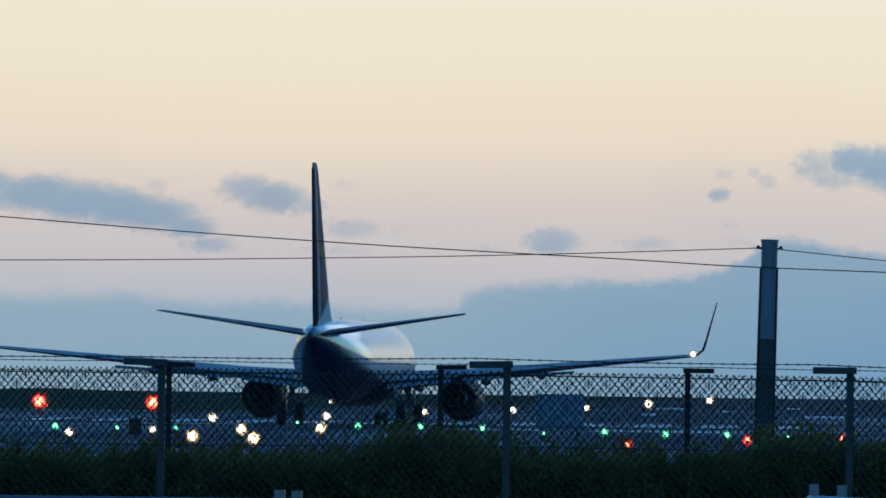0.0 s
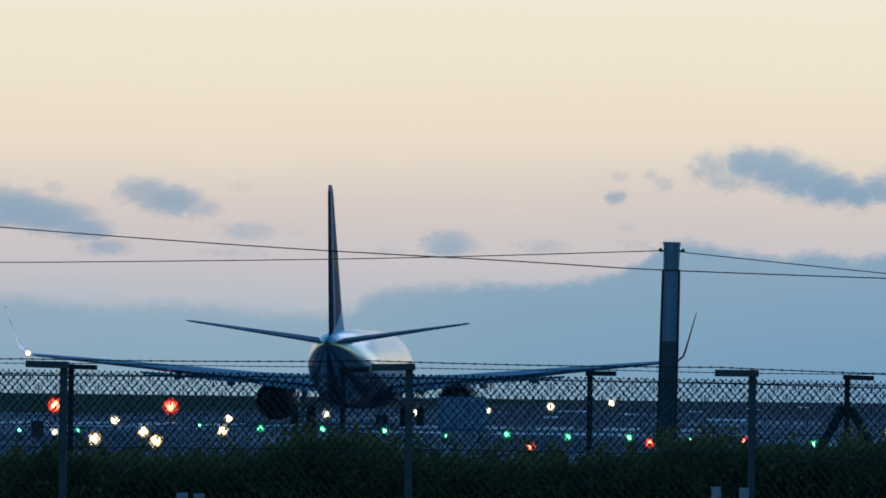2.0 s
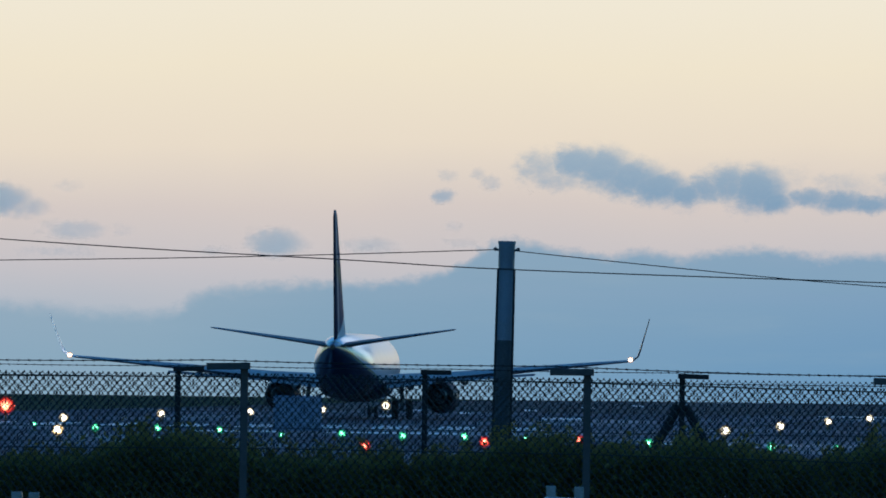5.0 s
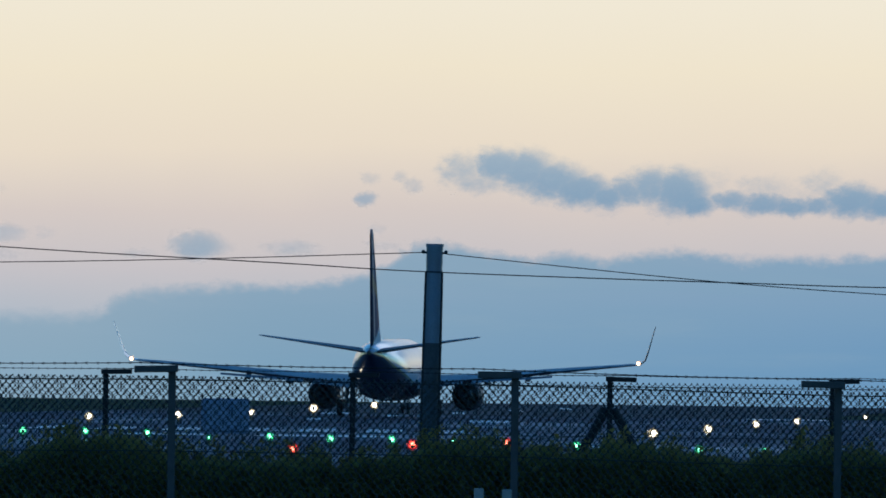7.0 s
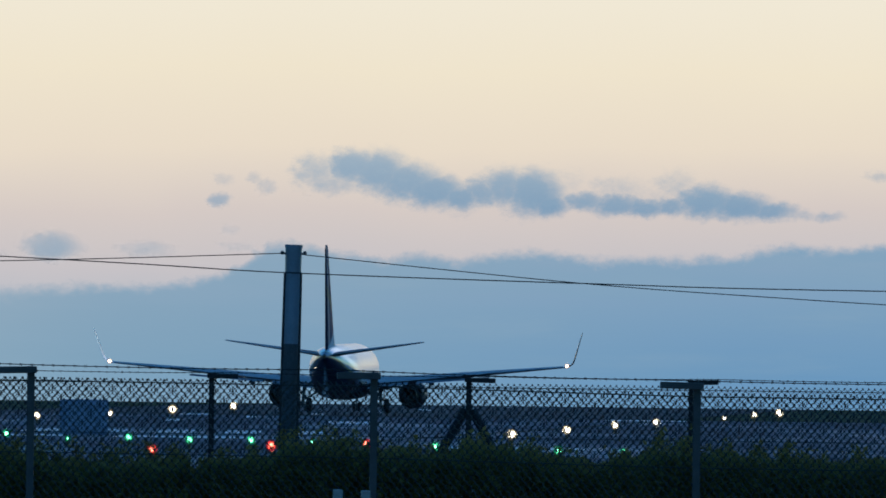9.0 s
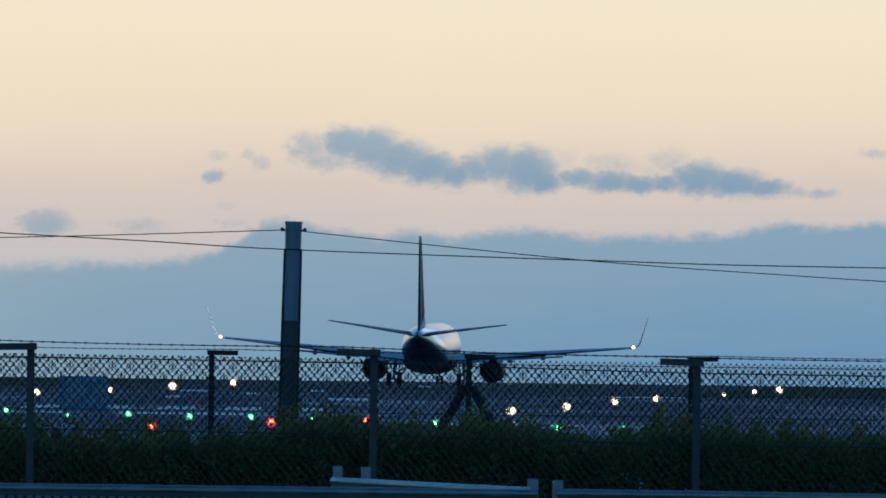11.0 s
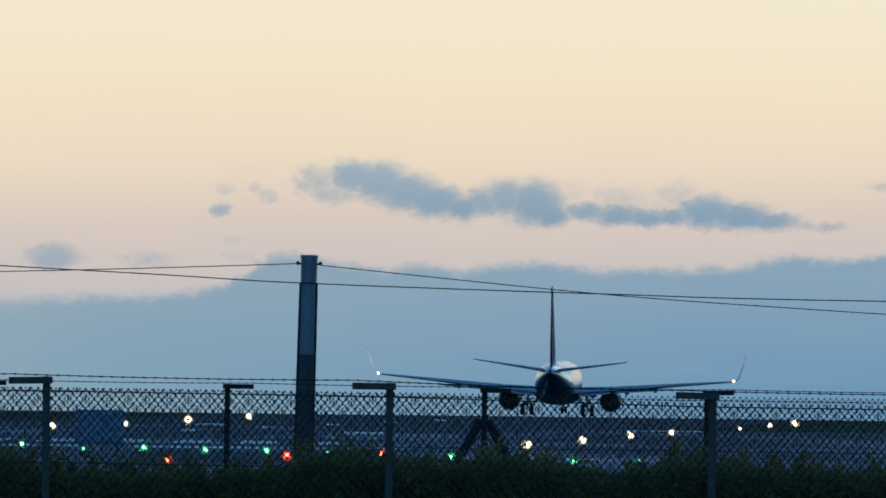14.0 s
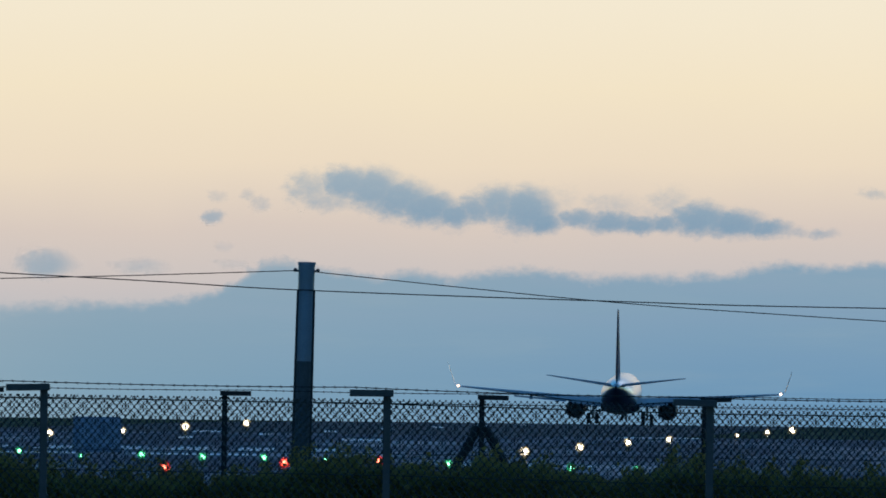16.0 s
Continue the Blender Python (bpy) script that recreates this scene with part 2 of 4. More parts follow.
def tube(bm, points, radius, n=6, caps=True):
    rings = []
    pts = [Vector(p) for p in points]
    for i, p in enumerate(pts):
        d = (pts[min(i + 1, len(pts) - 1)] - pts[max(i - 1, 0)]).normalized()
        up = Vector((0, 0, 1)) if abs(d.z) < 0.9 else Vector((1, 0, 0))
        a = d.cross(up).normalized()
        b = a.cross(d)
        r = radius[i] if isinstance(radius, (list, tuple)) else radius
        rings.append([p + r * (math.cos(2 * math.pi * k / n) * a + math.sin(2 * math.pi * k / n) * b) for k in range(n)])
    loft(bm, rings, True, caps)


# ---- ground and distance ----
GY = (-60, 104, 150, 190, 300, 500, 650, 830, 1020, 1180, 1300, 1600, 2500, 4950)
GZ = (0.62, 0.62, -0.25, -0.45, -0.3, 0.0, 0.2, 0.54, 0.94, 0.98, 0.88, -0.3, -6.0, -30.0)


def ground_z(y):
    return float(np.interp(y, GY, GZ))


def strip(name, material, left, right, ys, lift):
    """A surface that follows the ground between two edges x = left(y) and x = right(y)."""
    vs, fs = [], []
    for y in ys:
        for q in range(9):
            x = left(y) + (right(y) - left(y)) * q / 8
            vs.append((x, y, ground_z(y) + lift))
    for i in range(len(ys) - 1):
        for q in range(8):
            a = i * 9 + q
            fs.append((a, a + 1, a + 10, a + 9))
    return link_mesh(name, vs, fs, material)


def steps(a, b, n):
    return sorted({a + (b - a) * i / n for i in range(n + 1)} | {y for y in GY if a < y < b})


ground = tagged(strip("ground", GRASS, lambda y: -900, lambda y: 900, steps(-60, 4950, 60), 0.0), "dark mown airfield grass at dusk", "ground", kind="structure")

TURN = 4.45
SLOPE = math.tan(radians(TURN))


def centre_x(y):
    return -21.2 + (y - 523.7) * SLOPE


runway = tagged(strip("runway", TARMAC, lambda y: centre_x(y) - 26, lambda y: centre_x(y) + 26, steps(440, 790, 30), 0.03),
                "dark damp asphalt runway with the evening sky's blue put into its colour", "runway", kind="structure")
far_runway = tagged(strip("runway", FAR_TARMAC, lambda y: centre_x(y) - 26, lambda y: centre_x(y) + 26, steps(790.5, 1300, 20), 0.03),
                    "dark asphalt of the far runway", "runway", kind="structure")
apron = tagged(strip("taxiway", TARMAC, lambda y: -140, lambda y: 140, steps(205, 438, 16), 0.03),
               "damp grey asphalt taxiway, sky blue put into its colour, crossing before the runway", "taxiway", kind="structure")


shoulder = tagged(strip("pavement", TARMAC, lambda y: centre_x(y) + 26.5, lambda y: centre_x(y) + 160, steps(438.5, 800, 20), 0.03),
                  "wide damp asphalt beside the runway, sky blue put into its colour", "pavement", kind="structure")
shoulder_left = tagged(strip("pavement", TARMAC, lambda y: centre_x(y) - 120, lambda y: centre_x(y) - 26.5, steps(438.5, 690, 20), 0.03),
                       "damp asphalt beside the runway, sky blue put into its colour", "pavement", kind="structure")


def white_stripe(x0, x1, y0, y1):
    vs = []
    for y in (y0, y1):
        for x in (x0, x1):
            vs.append((x, y, ground_z(y) + 0.04))
    return link_mesh("ground_stripe", vs, [(0, 1, 3, 2)], WHITE_PAINT, runway)


# threshold bars and centre line markings
for i in range(12):
    y = 560
    x = centre_x(y) - 19 + i * 3.4
    white_stripe(x, x + 1.8, y, y + 30)
for i in range(9):
    y = 640 + i * 60
    white_stripe(centre_x(y) - 0.45, centre_x(y) + 0.45, y, y + 30)

# single white stripes on the asphalt, apart from threshold and centre line
for x0, x1, y0, y1 in ((-8.2, -2.2, 516, 530), (-14.5, -10.5, 516, 530), (-8.0, -6.0, 800, 830), (21.9, 27.5, 780, 797), (2.3, 5.0, 690, 720), (-31, -25, 540, 556), (6, 12, 460, 470)):
    white_stripe(x0, x1, y0, y1)

# grass bank beside the runway
def bank():
    vs, fs = [], []
    n, m = 50, 6
    for i in range(n + 1):
        x = -110 + 92 * i / n
        top = 0.72 * (0.5 + 0.5 * math.cos(math.pi * min(1, max(0, (x + 58) / 28)))) + 0.12 * noise.noise((x * 0.2, 0, 0))
        for j in range(m + 1):
            y = 860 + 90 * j / m
            vs.append((x, y, ground_z(y) - 0.05 + max(0, top) * math.sin(math.pi * j / m)))
    for i in range(n):
        for j in range(m):
            a = i * (m + 1) + j
            fs.append((a, a + m + 1, a + m + 2, a + 1))
    return link_mesh("grass_bank", vs, fs, GRASS, smooth=True)


tagged(bank(), "low dark green grass bank along the airfield", "bank", kind="structure")


# ---- sky backdrop and clouds ----
def sky_material():
    k = Nodes("evening_sky")
    x, y, z = k.split(k.coords())
    haze = k.noise(0.006, 3, k.coords())
    zz = k.math("ADD", z, k.math("MULTIPLY", k.math("SUBTRACT", haze.outputs[0], 0.5), 22.0))
    f = k.span(zz, 0.0, 620.0, smooth=False)
    c = k.ramp(f, [(0.0, lin(158, 182, 202)), (0.052, lin(176, 186, 198)), (0.09, lin(198, 194, 198)), (0.129, lin(213, 202, 197)),
                   (0.171, lin(232, 219, 201)), (0.226, lin(239, 228, 205)), (0.274, lin(240, 232, 213)), (0.323, lin(240, 235, 220)),
                   (0.45, lin(215, 220, 220)), (0.65, lin(160, 184, 205)), (1.0, lin(118, 152, 188))])
    e = k.add("ShaderNodeEmission")
    k.link(c, e.inputs[0])
    k.link(e.outputs[0], k.out.inputs[0])
    return k.m


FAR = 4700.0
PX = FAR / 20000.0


def sheet(name, x0, x1, z0, z1, y, material):
    return link_mesh(name, [(x0, y, z0), (x1, y, z0), (x1, y, z1), (x0, y, z1)], [(0, 1, 2, 3)], material)


backdrop = tagged(sheet("backdrop", -1100, 1100, -60, 620, 4800, sky_material()), "cream to pink evening sky above a blue horizon", "sky", kind="structure")


def cloud_material(name, puffs, low, high, z_low, z_high, strength=1.0):
    """Soft cloud of puffs (x, z, half width, half height, weight) with torn edges."""
    k = Nodes(name)
    co = k.coords()
    m = k.add("ShaderNodeMapping")
    m.inputs["Scale"].default_value = (1.0, 1.0, 1.5)
    k.link(co, m.inputs[0])
    n1, n2, n3 = k.noise(0.07, 4, m.outputs[0], 0.6), k.noise(0.2, 5, m.outputs[0], 0.65), k.noise(0.55, 4, m.outputs[0], 0.65)
    w = k.vmath("ADD", k.vmath("MULTIPLY", k.vmath("SUBTRACT", n1.outputs[1], (0.5, 0.5, 0.5)), (9, 0, 5)),
                k.vmath("MULTIPLY", k.vmath("SUBTRACT", n2.outputs[1], (0.5, 0.5, 0.5)), (6, 0, 4)))
    p = k.vmath("MULTIPLY", k.vmath("ADD", co, w), (1, 0, 1))
    total = None
    for x, z, rx, rz, wt in puffs:
        d = k.vmath("LENGTH", k.vmath("MULTIPLY", k.vmath("SUBTRACT", p, (x, 0, z)), (1 / rx, 0, 1 / rz)))
        v = k.span(d, 2.15, 0.35, 0.0, wt)
        total = v if total is None else k.math("MAXIMUM", total, v)
    torn = k.math("ADD", k.math("MULTIPLY", k.math("SUBTRACT", n2.outputs[0], 0.5), 0.55), k.math("MULTIPLY", k.math("SUBTRACT", n3.outputs[0], 0.5), 0.16))
    a = k.math("MULTIPLY", k.span(k.math("ADD", total, torn), 0.1, 1.05), strength)
    z = k.split(co)[2]
    tone = k.math("ADD", z, k.math("MULTIPLY", k.math("SUBTRACT", n2.outputs[0], 0.5), (z_high - z_low) * 0.9))
    return vapour(k, k.mix(k.span(tone, z_low, z_high, smooth=False), low, high), a)


def vapour(k, colour, amount):
    e, tr, mx = k.add("ShaderNodeEmission"), k.add("ShaderNodeBsdfTransparent"), k.add("ShaderNodeMixShader")
    k.link(colour, e.inputs[0])
    k.link(amount, mx.inputs[0])
    k.link(tr.outputs[0], mx.inputs[1])
    k.link(e.outputs[0], mx.inputs[2])
    k.link(mx.outputs[0], k.out.inputs[0])
    return k.m


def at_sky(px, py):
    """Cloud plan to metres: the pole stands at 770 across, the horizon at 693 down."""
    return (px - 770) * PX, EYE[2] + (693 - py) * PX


def cloud(plan, label, low, high, y, strength=1.0):
    puffs = []
    for px, py, rx, ry, wt in plan:
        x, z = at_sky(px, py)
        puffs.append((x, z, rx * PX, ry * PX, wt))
    x0, x1 = min(q[0] - 2.2 * q[2] for q in puffs) - 12, max(q[0] + 2.2 * q[2] for q in puffs) + 12
    z0, z1 = min(q[1] - 2.2 * q[3] for q in puffs) - 8, max(q[1] + 2.2 * q[3] for q in puffs) + 8
    zs = [q[1] for q in puffs]
    mat = cloud_material("cloud_vapour", puffs, low, high, min(zs) - 4, max(zs) + 4, strength)
    return tagged(sheet("cloud", x0, x1, z0, z1, y, mat), label, "cloud", "evening clouds", kind="stuff")


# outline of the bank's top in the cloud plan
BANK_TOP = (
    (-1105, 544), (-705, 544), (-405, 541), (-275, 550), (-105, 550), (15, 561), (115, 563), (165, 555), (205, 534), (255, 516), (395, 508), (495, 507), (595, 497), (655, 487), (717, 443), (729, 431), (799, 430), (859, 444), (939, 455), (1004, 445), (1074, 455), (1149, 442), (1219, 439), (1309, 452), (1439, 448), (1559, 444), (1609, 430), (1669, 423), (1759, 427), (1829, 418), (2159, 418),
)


def bank_material():
    """Layered cloud with a billowed top, paler and thinner at one end."""
    k = Nodes("cloud_bank_vapour")
    co = k.coords()
    x, y, z = k.split(co)
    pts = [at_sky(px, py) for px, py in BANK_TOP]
    x0, x1, high = pts[0][0], pts[-1][0], 120.0
    ramp = k.add("ShaderNodeValToRGB")
    ramp.color_ramp.interpolation = "EASE"
    e = ramp.color_ramp.elements
    while len(e) < len(pts):
        e.new(0.5)
    for el, (px, pz) in zip(e, pts):
        el.position, el.color = (px - x0) / (x1 - x0), (pz / high,) * 3 + (1.0,)
    m, flat = k.add("ShaderNodeMapping"), k.add("ShaderNodeMapping")
    m.inputs["Scale"].default_value = (1.0, 1.0, 1.6)
    flat.inputs["Scale"].default_value = (0.25, 1.0, 1.9)
    k.link(co, m.inputs[0])
    k.link(co, flat.inputs[0])
    n1, n2 = k.noise(0.06, 5, m.outputs[0], 0.6), k.noise(0.2, 4, m.outputs[0], 0.6)
    layer = k.noise(0.045, 5, flat.outputs[0], 0.55)
    xx = k.math("ADD", x, k.math("MULTIPLY", k.math("SUBTRACT", n1.outputs[0], 0.5), 9.0))
    k.link(k.span(xx, x0, x1, smooth=False), ramp.inputs[0])
    top = k.math("MULTIPLY", ramp.outputs[0], high)
    top = k.math("ADD", top, k.math("MULTIPLY", k.math("SUBTRACT", n1.outputs[0], 0.5), 7.0))
    top = k.math("ADD", top, k.math("MULTIPLY", k.math("SUBTRACT", n2.outputs[0], 0.5), 5.0))
    depth = k.math("SUBTRACT", top, z)
    soft = k.span(x, -150.0, -60.0, 4.5, 2.8)
    body = k.math("MULTIPLY", k.span(k.math("DIVIDE", depth, soft), -0.9, 1.3), k.span(x, -200.0, -60.0, 0.8, 1.0))
    body = k.math("MULTIPLY", body, k.span(layer.outputs[0], 0.25, 0.6, 0.9, 1.0))
    along = k.span(x, -150.0, 190.0, smooth=False)
    low, up = k.mix(along, lin(128, 163, 186), lin(103, 149, 188)), k.mix(along, lin(140, 167, 187), lin(131, 163, 189))
    tone = k.math("ADD", z, k.math("MULTIPLY", k.math("SUBTRACT", layer.outputs[0], 0.5), 64.0))
    return vapour(k, k.mix(k.span(tone, 6.0, 58.0, smooth=False), low, up), body)


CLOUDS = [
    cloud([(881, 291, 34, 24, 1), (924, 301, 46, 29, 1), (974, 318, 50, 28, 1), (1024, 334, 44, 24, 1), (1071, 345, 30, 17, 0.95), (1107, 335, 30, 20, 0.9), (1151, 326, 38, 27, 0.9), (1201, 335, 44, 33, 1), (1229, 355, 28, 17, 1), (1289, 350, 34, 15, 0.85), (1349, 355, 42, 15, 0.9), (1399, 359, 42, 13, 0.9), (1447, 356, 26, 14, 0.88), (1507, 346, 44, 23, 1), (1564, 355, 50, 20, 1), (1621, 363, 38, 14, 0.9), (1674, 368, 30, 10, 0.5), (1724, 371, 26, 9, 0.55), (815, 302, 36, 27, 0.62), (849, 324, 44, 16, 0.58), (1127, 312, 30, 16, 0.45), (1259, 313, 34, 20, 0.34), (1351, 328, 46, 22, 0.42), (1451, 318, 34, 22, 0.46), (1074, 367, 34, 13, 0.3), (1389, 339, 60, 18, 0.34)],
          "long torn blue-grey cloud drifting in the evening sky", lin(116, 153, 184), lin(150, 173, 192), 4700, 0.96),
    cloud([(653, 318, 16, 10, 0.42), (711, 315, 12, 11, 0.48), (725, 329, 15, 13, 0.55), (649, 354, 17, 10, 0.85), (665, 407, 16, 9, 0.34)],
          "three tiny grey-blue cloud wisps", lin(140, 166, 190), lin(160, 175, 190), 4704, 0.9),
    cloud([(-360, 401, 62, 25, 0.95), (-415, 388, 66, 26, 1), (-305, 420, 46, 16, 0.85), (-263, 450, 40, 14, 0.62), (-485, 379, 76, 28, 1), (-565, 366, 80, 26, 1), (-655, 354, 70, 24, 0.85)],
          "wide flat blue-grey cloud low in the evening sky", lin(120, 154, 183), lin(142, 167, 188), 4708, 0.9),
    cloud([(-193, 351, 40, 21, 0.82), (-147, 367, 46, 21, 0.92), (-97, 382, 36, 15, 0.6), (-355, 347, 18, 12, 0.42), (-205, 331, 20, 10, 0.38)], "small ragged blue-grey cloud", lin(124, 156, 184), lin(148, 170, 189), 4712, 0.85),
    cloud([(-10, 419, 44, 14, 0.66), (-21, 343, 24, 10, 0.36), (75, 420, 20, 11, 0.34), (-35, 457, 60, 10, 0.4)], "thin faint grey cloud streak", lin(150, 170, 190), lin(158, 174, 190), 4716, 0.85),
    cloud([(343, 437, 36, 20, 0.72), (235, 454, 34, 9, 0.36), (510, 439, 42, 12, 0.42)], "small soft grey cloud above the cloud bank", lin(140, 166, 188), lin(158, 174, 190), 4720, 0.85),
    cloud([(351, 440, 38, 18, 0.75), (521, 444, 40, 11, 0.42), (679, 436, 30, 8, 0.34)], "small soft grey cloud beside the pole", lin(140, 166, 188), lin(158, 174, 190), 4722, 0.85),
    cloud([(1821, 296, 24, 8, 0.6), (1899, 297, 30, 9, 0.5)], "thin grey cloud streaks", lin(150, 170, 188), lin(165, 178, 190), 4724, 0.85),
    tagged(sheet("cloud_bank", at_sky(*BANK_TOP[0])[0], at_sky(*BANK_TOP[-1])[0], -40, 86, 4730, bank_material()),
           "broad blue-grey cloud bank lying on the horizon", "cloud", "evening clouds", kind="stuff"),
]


# ---- perimeter fences ----
def fence(posts, tops, arm, label, barb_drop, braced=None, drop_top=0.1):
    """posts: plan (x, y) of the uprights; tops: height of each; arm: side to which the cranked arms point."""
    root = tagged(new("fence"), label, "fence", "perimeter fences")
    base = [ground_z(p[1]) for p in posts]
    along = [(Vector((*b, 0)) - Vector((*a, 0))).normalized() for a, b in zip(posts, posts[1:])]
    along.append(along[-1])
    for i, ((x, y), top) in enumerate(zip(posts, tops)):
        bm = bmesh.new()
        m = Matrix.Translation((x, y, 0)) @ along[i].to_track_quat("X", "Z").to_matrix().to_4x4()
        h = top - base[i]
        box(bm, 0, 0, base[i] - 0.15 + (h + 0.15) / 2, 0.066, 0.07, h + 0.15, m, 0.006)
        post = part("post", bm, GALV if arm < 0 else DARK_STEEL, root)
        bm = bmesh.new()
        tilt = Matrix.Translation((x, y, 0)) @ Matrix.Translation((0, 0, top - 0.032)) @ Matrix.Rotation(radians(1.2 * (i % 3 - 1)), 4, "Y")
        box(bm, arm * 0.155, -0.12, 0.0, 0.38, 0.07, 0.06, tilt @ Matrix.Rotation(radians(-8 * arm), 4, "Z"), 0.006)
        part("arm", bm, GALV if arm < 0 else DARK_STEEL, post)
        if braced == i:
            for sgn in (-1, 1):
                bm = bmesh.new()
                tube(bm, [m @ Vector((sgn * 0.04, 0.03, top - 0.4)), m @ Vector((sgn * 1.15, 0.03, base[i] + 0.05))], 0.055, 8)
                part("brace", bm, DARK_STEEL, root)
    # woven wire in zigzag strands
    pitch, wire = 0.03705, 0.0082 if arm < 0 else 0.0092
    vs, fs = [], []
    for (a, b, ta, tb) in zip(posts, posts[1:], tops, tops[1:]):
        a3, b3 = Vector((*a, 0)), Vector((*b, 0))
        d = (b3 - a3).normalized()
        nrm = Vector((-d.y, d.x, 0))
        length = (b3 - a3).length
        n = int(length / pitch)
        step = length / n
        for q in range(n):
            rows = 40
            for k in range(2 * rows):
                row, half = k // 2, (k % 2) - 0.5
                side = (row + q) % 2
                s = (q + (-0.1 if side else 1.1)) * step
                u = s / length
                top = ta + (tb - ta) * u - drop_top
                wob = 0.003 * noise.noise((s * 3 + a[0], row * 0.4, a[1]))
                p = a3 + d * s + Vector((0, 0, top - row * 0.044 - half * 0.014 + wob)) + nrm * (0.05 if side else 0.04)
                i0 = len(vs)
                vs.append(p + d * wire * 0.9)
                vs.append(p - d * wire * 0.45 + nrm * wire * 0.8)
                vs.append(p - d * wire * 0.45 - nrm * wire * 0.8)
                if k:
                    for j in range(3):
                        j2 = (j + 1) % 3
                        fs.append((i0 - 3 + j, i0 - 3 + j2, i0 + j2, i0 + j))
    netting = link_mesh("wire_netting", vs, fs, COATED_WIRE, root)
    tagged(netting, "woven chain-link netting", kind="stuff")
    for drop in (0.125, 0.75, 1.3):
        bm = bmesh.new()
        tube(bm, [(x, y + 0.045, t - drop) for (x, y), t in zip(posts, tops)], 0.0055 if drop < 0.2 else 0.004, 5)
        part("line_wire", bm, COATED_WIRE, root)
    for drop, out in barb_drop:
        bm = bmesh.new()
        pts = []
        for j in range(len(posts) - 1):
            (xa, ya), (xb, yb) = posts[j], posts[j + 1]
            for q in range(8):
                u = q / 8
                sag = 0.012 * 4 * u * (1 - u)
                pts.append((xa + (xb - xa) * u + arm * out, ya + (yb - ya) * u - 0.12, tops[j] + (tops[j + 1] - tops[j]) * u - drop - sag))
        tube(bm, pts, 0.0045, 5)
        for a, b in zip(pts, pts[1:]):
            a, b = Vector(a), Vector(b)
            for w in range(4):
                p = a.lerp(b, (w + 0.3) / 4)
                for ang in (0.6, 2.2):
                    o = Vector((math.cos(ang) * 0.012, 0.004, math.sin(ang) * 0.014))
                    tube(bm, [p - o, p + o], 0.0034, 3)
        part("barbed_wire", bm, DARK_STEEL, root)
    return root


fence([(-11.3, 98.7), (-8.3, 98.7), (-5.303, 98.7), (-2.283, 98.7), (0.713, 98.7), (3.535, 98.7), (6.5, 98.7), (9.5, 98.7)],
      [2.37, 2.37, 2.372, 2.391, 2.372, 2.318, 2.31, 2.3], -1,
      "galvanised chain-link fence with cranked arms and barbed wire", [(-0.018, 0.3)])
fence([(-13.8, 140.0), (-10.7, 140.0), (-7.43, 140.0), (-4.06, 140.0), (-1.0, 140.0), (2.186, 140.0), (4.945, 140.0), (8.0, 140.0), (11.1, 140.0)],
      [2.415, 2.415, 2.416, 2.4155, 2.411, 2.4, 2.4, 2.395, 2.39], 1,
      "galvanised chain-link fence behind the hedge, coloured as in shade, with braced post", [(-0.012, 0.3)], braced=5, drop_top=0.08)


# ---- pole and cables ----
def pole():
    root = tagged(new("utility_pole"), "leaning grey steel utility pole with banded joints", "pole")
    gx, gy = -0.092, 190.0
    gz = ground_z(gy)
    lean = Matrix.Translation((gx, gy, gz)) @ Matrix.Rotation(radians(0.97), 4, "Y")
    h = 4.67 - gz

    def sec(name, a, b, ra, rb, mat, n=10):
        bm = bmesh.new()
        lathe(bm, [(a, ra), (b, rb)], "z", (0, 0, 0), n)
        bmesh.ops.transform(bm, matrix=lean, verts=bm.verts)
        return part(name, bm, mat, root, smooth=True, sharp=0.9)

    sec("foot", -0.3, h - 1.68, 0.152, 0.142, POLE_DARK)
    sec("shaft", h - 1.68, h - 0.47, 0.139, 0.136, POLE_STEEL)
    sec("head", h - 0.47, h - 0.05, 0.136, 0.14, POLE_STEEL)
    sec("cap", h - 0.05, h, 0.15, 0.15, POLE_STEEL)
    sec("band", h - 1.70, h - 1.67, 0.147, 0.147, POLE_DARK)
    sec("band", h - 0.485, h - 0.46, 0.147, 0.147, POLE_DARK)
    # added dark strips stand for the pole's dark side edges
    for sgn in (-1, 1):
        bm = bmesh.new()
        tube(bm, [lean @ Vector((sgn * 0.148, -0.03, -0.2)), lean @ Vector((sgn * 0.137, -0.03, h - 1.68)), lean @ Vector((sgn * 0.13, -0.03, h - 0.47))], 0.026, 8)
        part("edge_strip", bm, CABLE, root)
    bm = bmesh.new()
    box(bm, 0, 0, h - 0.15, 0.40, 0.05, 0.035, lean, 0.006)
    part("crossarm", bm, POLE_DARK, root)
    for s in (-1, 1):
        bm = bmesh.new()
        lathe(bm, [(-0.02, 0.015), (0, 0.03), (0.03, 0.03), (0.045, 0.012)], "z", (s * 0.19, 0, h - 0.15), 8)
        bmesh.ops.transform(bm, matrix=lean, verts=bm.verts)
        part("insulator", bm, POLE_DARK, root)


pole()


